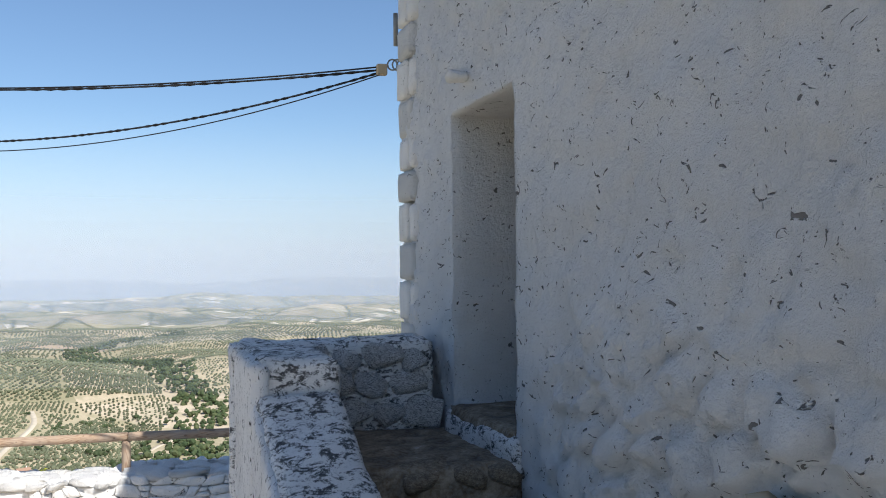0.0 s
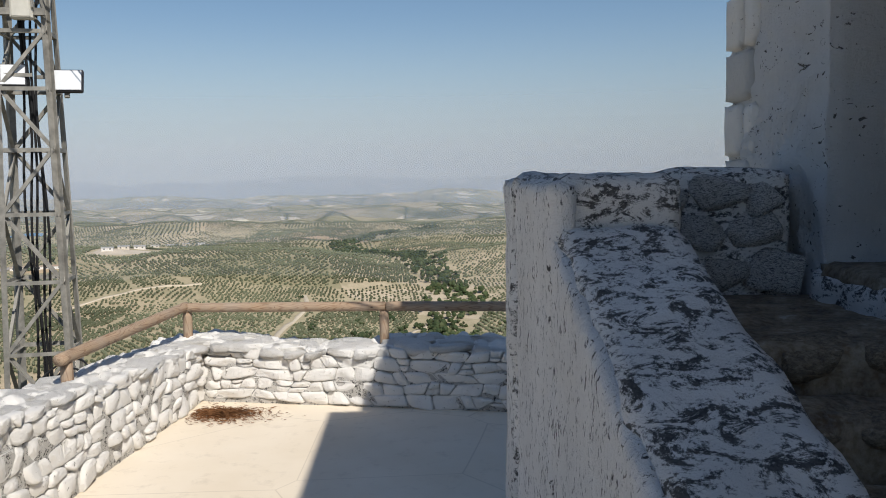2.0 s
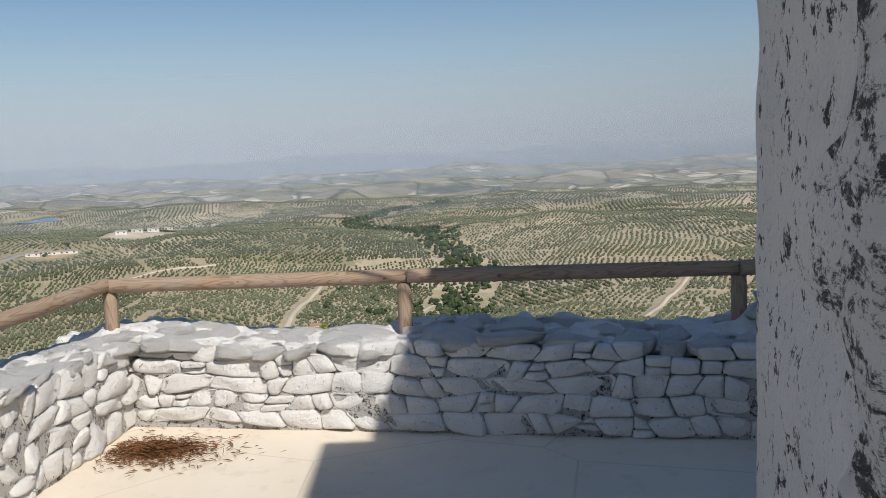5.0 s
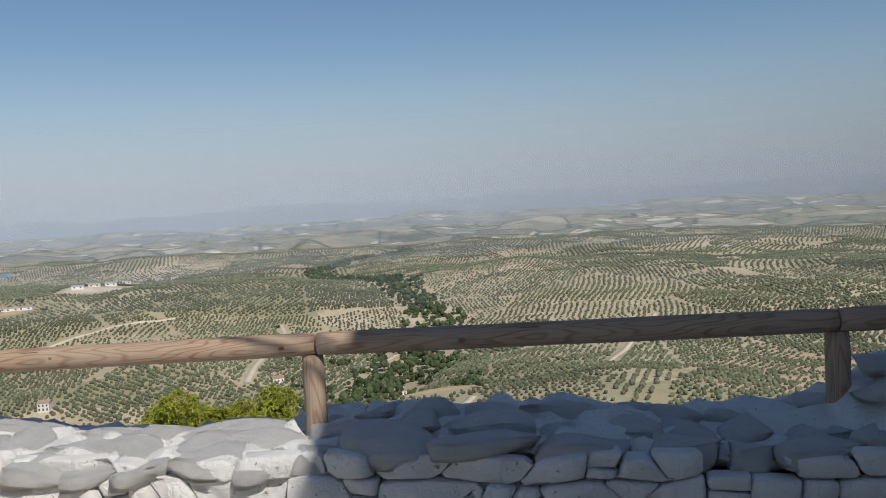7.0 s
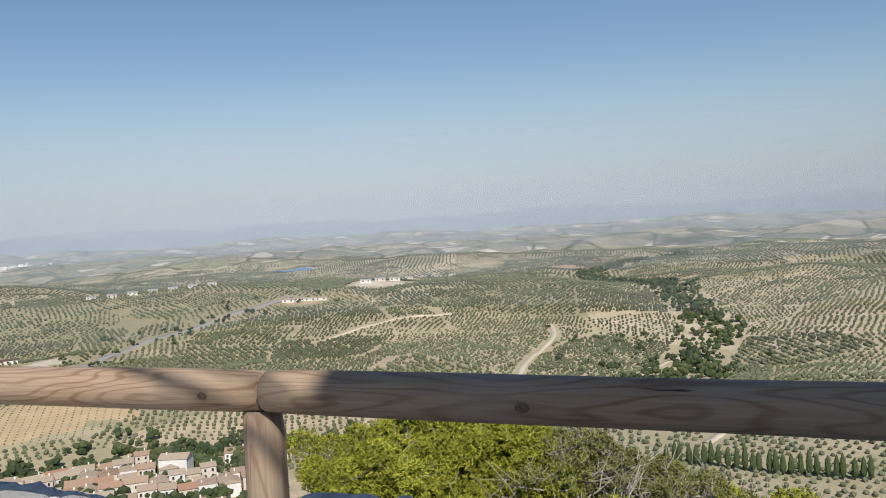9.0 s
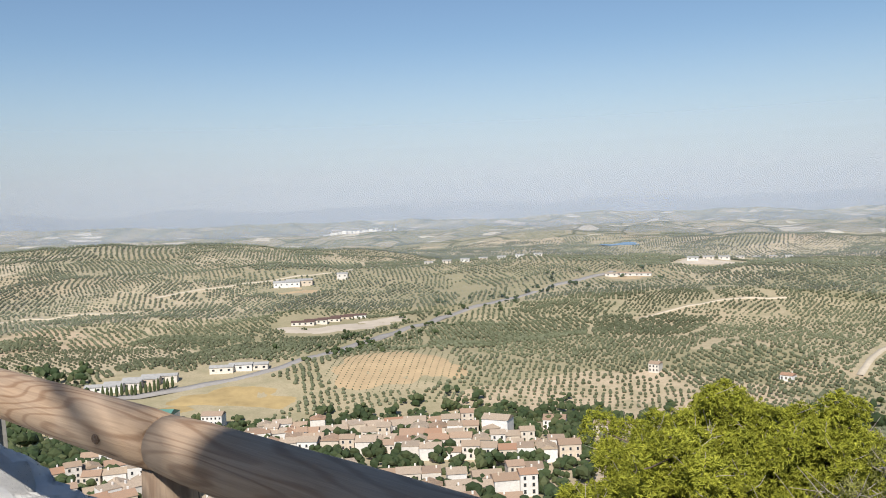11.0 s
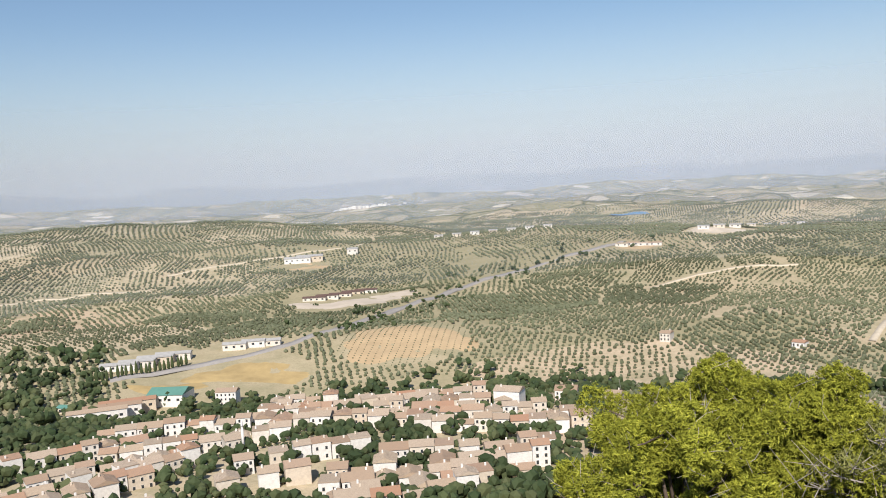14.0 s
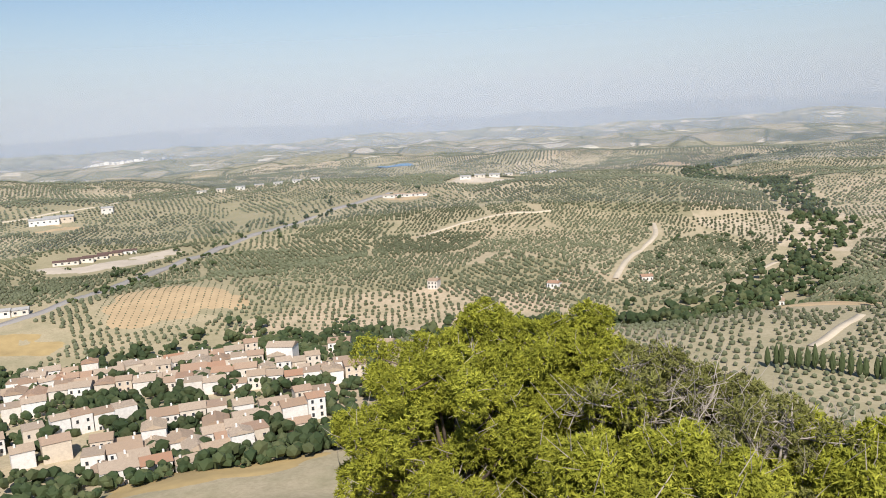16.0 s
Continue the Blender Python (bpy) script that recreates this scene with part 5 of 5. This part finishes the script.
def pine(name, seed, height, spread, tufts, bare=0.0, needle=PINE, size=0.2, lobes=16):
    """Trunk, limbs and a crown of many small domed cushions of needle brushes, with dark gaps between them."""
    r_ = random.Random(seed)
    e = empty(name, pose(0, 0, -500), "", "tree")
    wood = DEADWOOD if bare > 0.5 else BARK
    lean = Vector((r_.uniform(-0.4, 0.4), r_.uniform(-0.4, 0.4), 0))
    trunk = [lean * (i / 8) ** 1.5 + Vector((0.12 * math.sin(i), 0.1 * math.cos(1.7 * i), height * 0.92 * i / 8 - 1.0)) for i in range(9)]
    part("trunk", mesh_of("trunk", *tube(trunk, [0.024 * height * (1 - 0.1 * i) for i in range(9)], 9), wood, True), e)
    pads = []
    for k in range(lobes):
        t = 0.34 + 0.62 * (k / (lobes - 1)) ** 0.85
        a = 2.4 * k + r_.uniform(-0.4, 0.4)
        up = (t - 0.34) / 0.62
        reach = spread * math.sqrt(max(0.05, 1 - up ** 2.4)) * r_.uniform(0.72, 1.05)
        base = trunk[min(8, int(t * 7.2))]
        tip = Vector((base.x + reach * math.cos(a), base.y + reach * math.sin(a), height * t + reach * 0.12 - 0.4))
        mid = base.lerp(tip, 0.5) + Vector((0, 0, -0.10 * reach))
        limbs = [tube([base, mid, tip], [0.010 * height, 0.006 * height, 0.0025 * height], 6)]
        pads.append((tip, spread * r_.uniform(0.17, 0.25)))
        for q in range(5):
            b2 = mid.lerp(tip, r_.uniform(0.25, 0.95))
            t2 = b2 + Vector((r_.gauss(0, 0.42), r_.gauss(0, 0.42), r_.uniform(0.0, 0.42))) * spread * 0.62
            limbs.append(tube([b2, b2.lerp(t2, 0.5) + Vector((0, 0, -0.05)), t2], [0.004 * height, 0.003 * height, 0.0015 * height], 5))
            pads.append((t2, spread * r_.uniform(0.11, 0.19)))
        part("limb", mesh_of("limb", *merge(limbs), wood, True), e)
    pads.append((trunk[-1] + Vector((0, 0, 0.3)), spread * 0.22))
    if bare > 0.3:
        r_.shuffle(pads)
    kept = pads[:max(4, int(len(pads) * (1 - 0.6 * bare)))]
    weight = [p[1] ** 2 for p in kept]
    shapes_ = [tuft(r_, size, 9) for _ in range(12)]
    picks = r_.choices(kept, weight, k=int(tufts * (1 - bare)))
    allv, allf, k = [], [], 0
    for c, pr in picks:
        d = Vector((r_.gauss(0, 1), r_.gauss(0, 1), r_.gauss(0.45, 0.75))).normalized()
        p = c + Vector((d.x, d.y, d.z * 1.15)) * pr * r_.uniform(0.72, 1.02) * (1 + 0.22 * rough(d * 1.7 + c, 1.0, 1))
        sv, sf = shapes_[r_.randrange(12)]
        sc = r_.uniform(0.7, 1.15)
        turn = np.array(Vector((d.x, d.y, d.z + 0.5)).to_track_quat("Z", "Y").to_matrix())
        allv.append((sv * sc) @ turn.T + np.array(tuple(p)))
        allf.append(sf + k)
        k += len(sv)
    me = bpy.data.meshes.new("crown")
    me.from_pydata(np.concatenate(allv).tolist(), [], np.concatenate(allf).tolist())
    me.materials.append(needle)
    part("crown", me, e)
    tw = []
    for n in range(900 if bare > 0.3 else 320):
        c, pr = pads[r_.randrange(len(pads))]
        a = c + Vector((r_.gauss(0, 0.4), r_.gauss(0, 0.4), r_.gauss(-0.3, 0.4))) * pr
        b = a + Vector((r_.gauss(0, 0.4), r_.gauss(0, 0.4), r_.uniform(0.0, 0.9))) * 0.8
        tw.append(tube([a, a.lerp(b, 0.5) + Vector((r_.gauss(0, 0.05), r_.gauss(0, 0.05), 0)), b], [0.012, 0.008, 0.004], 3, False))
    v, f = merge(tw)
    tagged(part("brushwood", mesh_of("brushwood", v, f, DEADWOOD), e), "fine grey bare twigs", kind="stuff")
    return e


BIG = pine("pine_tree", 1, 8.0, 2.7, 24000, size=0.13, lobes=24)
MID = pine("pine_tree", 2, 6.2, 2.1, 15000, size=0.13, lobes=17)
DULL = pine("pine_tree", 3, 6.8, 2.2, 8000, 0.1, PINE_DULL, 0.15, 18)
DEAD = pine("pine_tree", 4, 6.4, 2.0, 9000, 0.7, PINE_DULL, 0.14, 18)
BUSH = pine("pine_tree", 5, 3.6, 1.9, 9500, 0, PINE, 0.13, 14)


def put_tree(kind, yaw, r, top, turn, label, group="pines below the terrace"):
    """Stands a tree rooted in the slope; top, if given, is the elevation angle of its crown's top."""
    p = at_heading(yaw, r)
    size = 1.0
    if top is not None:
        want = EYE.z + r * math.tan(radians(top)) - gz(p) + 0.3
        size = min(1.7, max(0.6, want / HEIGHTS[kind.name]))
    t = copy_thing(kind, pose(p[0], p[1], gz(p) - 0.3, 0, 0, turn) @ Matrix.Scale(size, 4))
    return tagged(t, label, "pine tree", group)


HEIGHTS = {ob.name: h for ob, h in ((BIG, 8.2), (MID, 6.4), (DULL, 7.0), (DEAD, 6.6), (BUSH, 3.9))}
lab = "bright yellow-green pine with a full lumpy crown"
put_tree(BIG, 26.5, 26.0, -12.6, 0, lab)
put_tree(BIG, 21.3, 27.0, -13.2, 120, lab)
put_tree(MID, 33.0, 25.0, -16.0, 40, lab)
put_tree(MID, 29.5, 23.5, -14.6, 200, lab)
put_tree(DEAD, 15.6, 24.0, -14.8, 10, "half-dead grey pine with bare branches")
put_tree(DULL, 12.3, 26.0, -16.0, 90, "dull olive-green pine with thin foliage")
put_tree(DULL, 18.5, 29.0, -15.0, 200, "dull olive-green pine with thin foliage")
put_tree(BUSH, 18.0, 18.0, -20.5, 0, "low bright green young pine")
put_tree(BUSH, 13.5, 17.5, -21.0, 130, "low bright green young pine")
put_tree(DEAD, 9.5, 21.0, -18.0, 150, "half-dead grey pine with bare branches")
put_tree(BUSH, 3.0, 21.0, -18.5, 60, "low bright green young pine")
put_tree(BUSH, 6.5, 24.0, -19.0, 210, "low bright green young pine")
put_tree(BUSH, -5.0, 24.0, -16.8, 10, "low bright green young pine")
put_tree(BUSH, -9.0, 22.0, -17.5, 80, "low bright green young pine")
for k, (yaw, r) in enumerate(((1, 34), (-2, 42), (9, 44), (13, 52), (5, 55), (-7, 50), (18, 60), (23, 48), (-12, 38), (0, 68), (11, 70))):
    put_tree((BUSH, DULL, MID)[k % 3], yaw, r, None, 50 * k, "scrubby green pine on the slope")

# ---- cypress rows ----


def cypress(seed, h):
    r_ = random.Random(seed)
    e = empty("cypress", pose(0, 0, -500), "dark slender cypress in a close row", "cypress", "cypress row by the track")
    part("trunk", mesh_of("trunk", *tube([(0, 0, -1), (0, 0, h * 0.5)], [0.2, 0.1], 6), BARK, True), e)
    bm = bmesh.new()
    bmesh.ops.create_icosphere(bm, subdivisions=3, radius=1.0)
    for v in bm.verts:
        k = 1 + 0.3 * rough(v.co * 2 + Vector((seed * 3.0, 0, 0)), 1.6)
        t = (v.co.z + 1) / 2
        w = 0.95 * (1 - t) ** 0.55 * min(1.0, 0.35 + 3 * t)
        v.co = Vector((v.co.x * k * (0.45 + w), v.co.y * k * (0.45 + w), 0.6 + h * t))
    part("crown", bm, e, WOODS)
    return e


CY = [cypress(k, 8.5 + 0.9 * (k % 3)) for k in range(4)]
rng = random.Random(5)
a, b = spot(8.6, -17.0), spot(-3.5, -17.3)
for k in range(26):
    p = a + (b - a) * (k / 25) + np.array((rng.uniform(-0.6, 0.6), rng.uniform(-0.6, 0.6)))
    copy_thing(CY[k % 4], pose(p[0], p[1], gz(p) - 0.3, 0, 0, rng.uniform(0, 360)))
a, b = spot(67.2, -11.75), spot(61.3, -11.35)
for k in range(22):
    p = a + (b - a) * (k / 21) + np.array((rng.uniform(-0.6, 0.6), rng.uniform(-0.6, 0.6)))
    copy_thing(CY[k % 4], pose(p[0], p[1], gz(p) - 0.3, 0, 0, rng.uniform(0, 360)))
# the patterns that were copied
for ob in KINDS + CY + [BIG, MID, DULL, DEAD, BUSH]:
    for o in (*ob.children_recursive, ob):
        bpy.data.objects.remove(o)
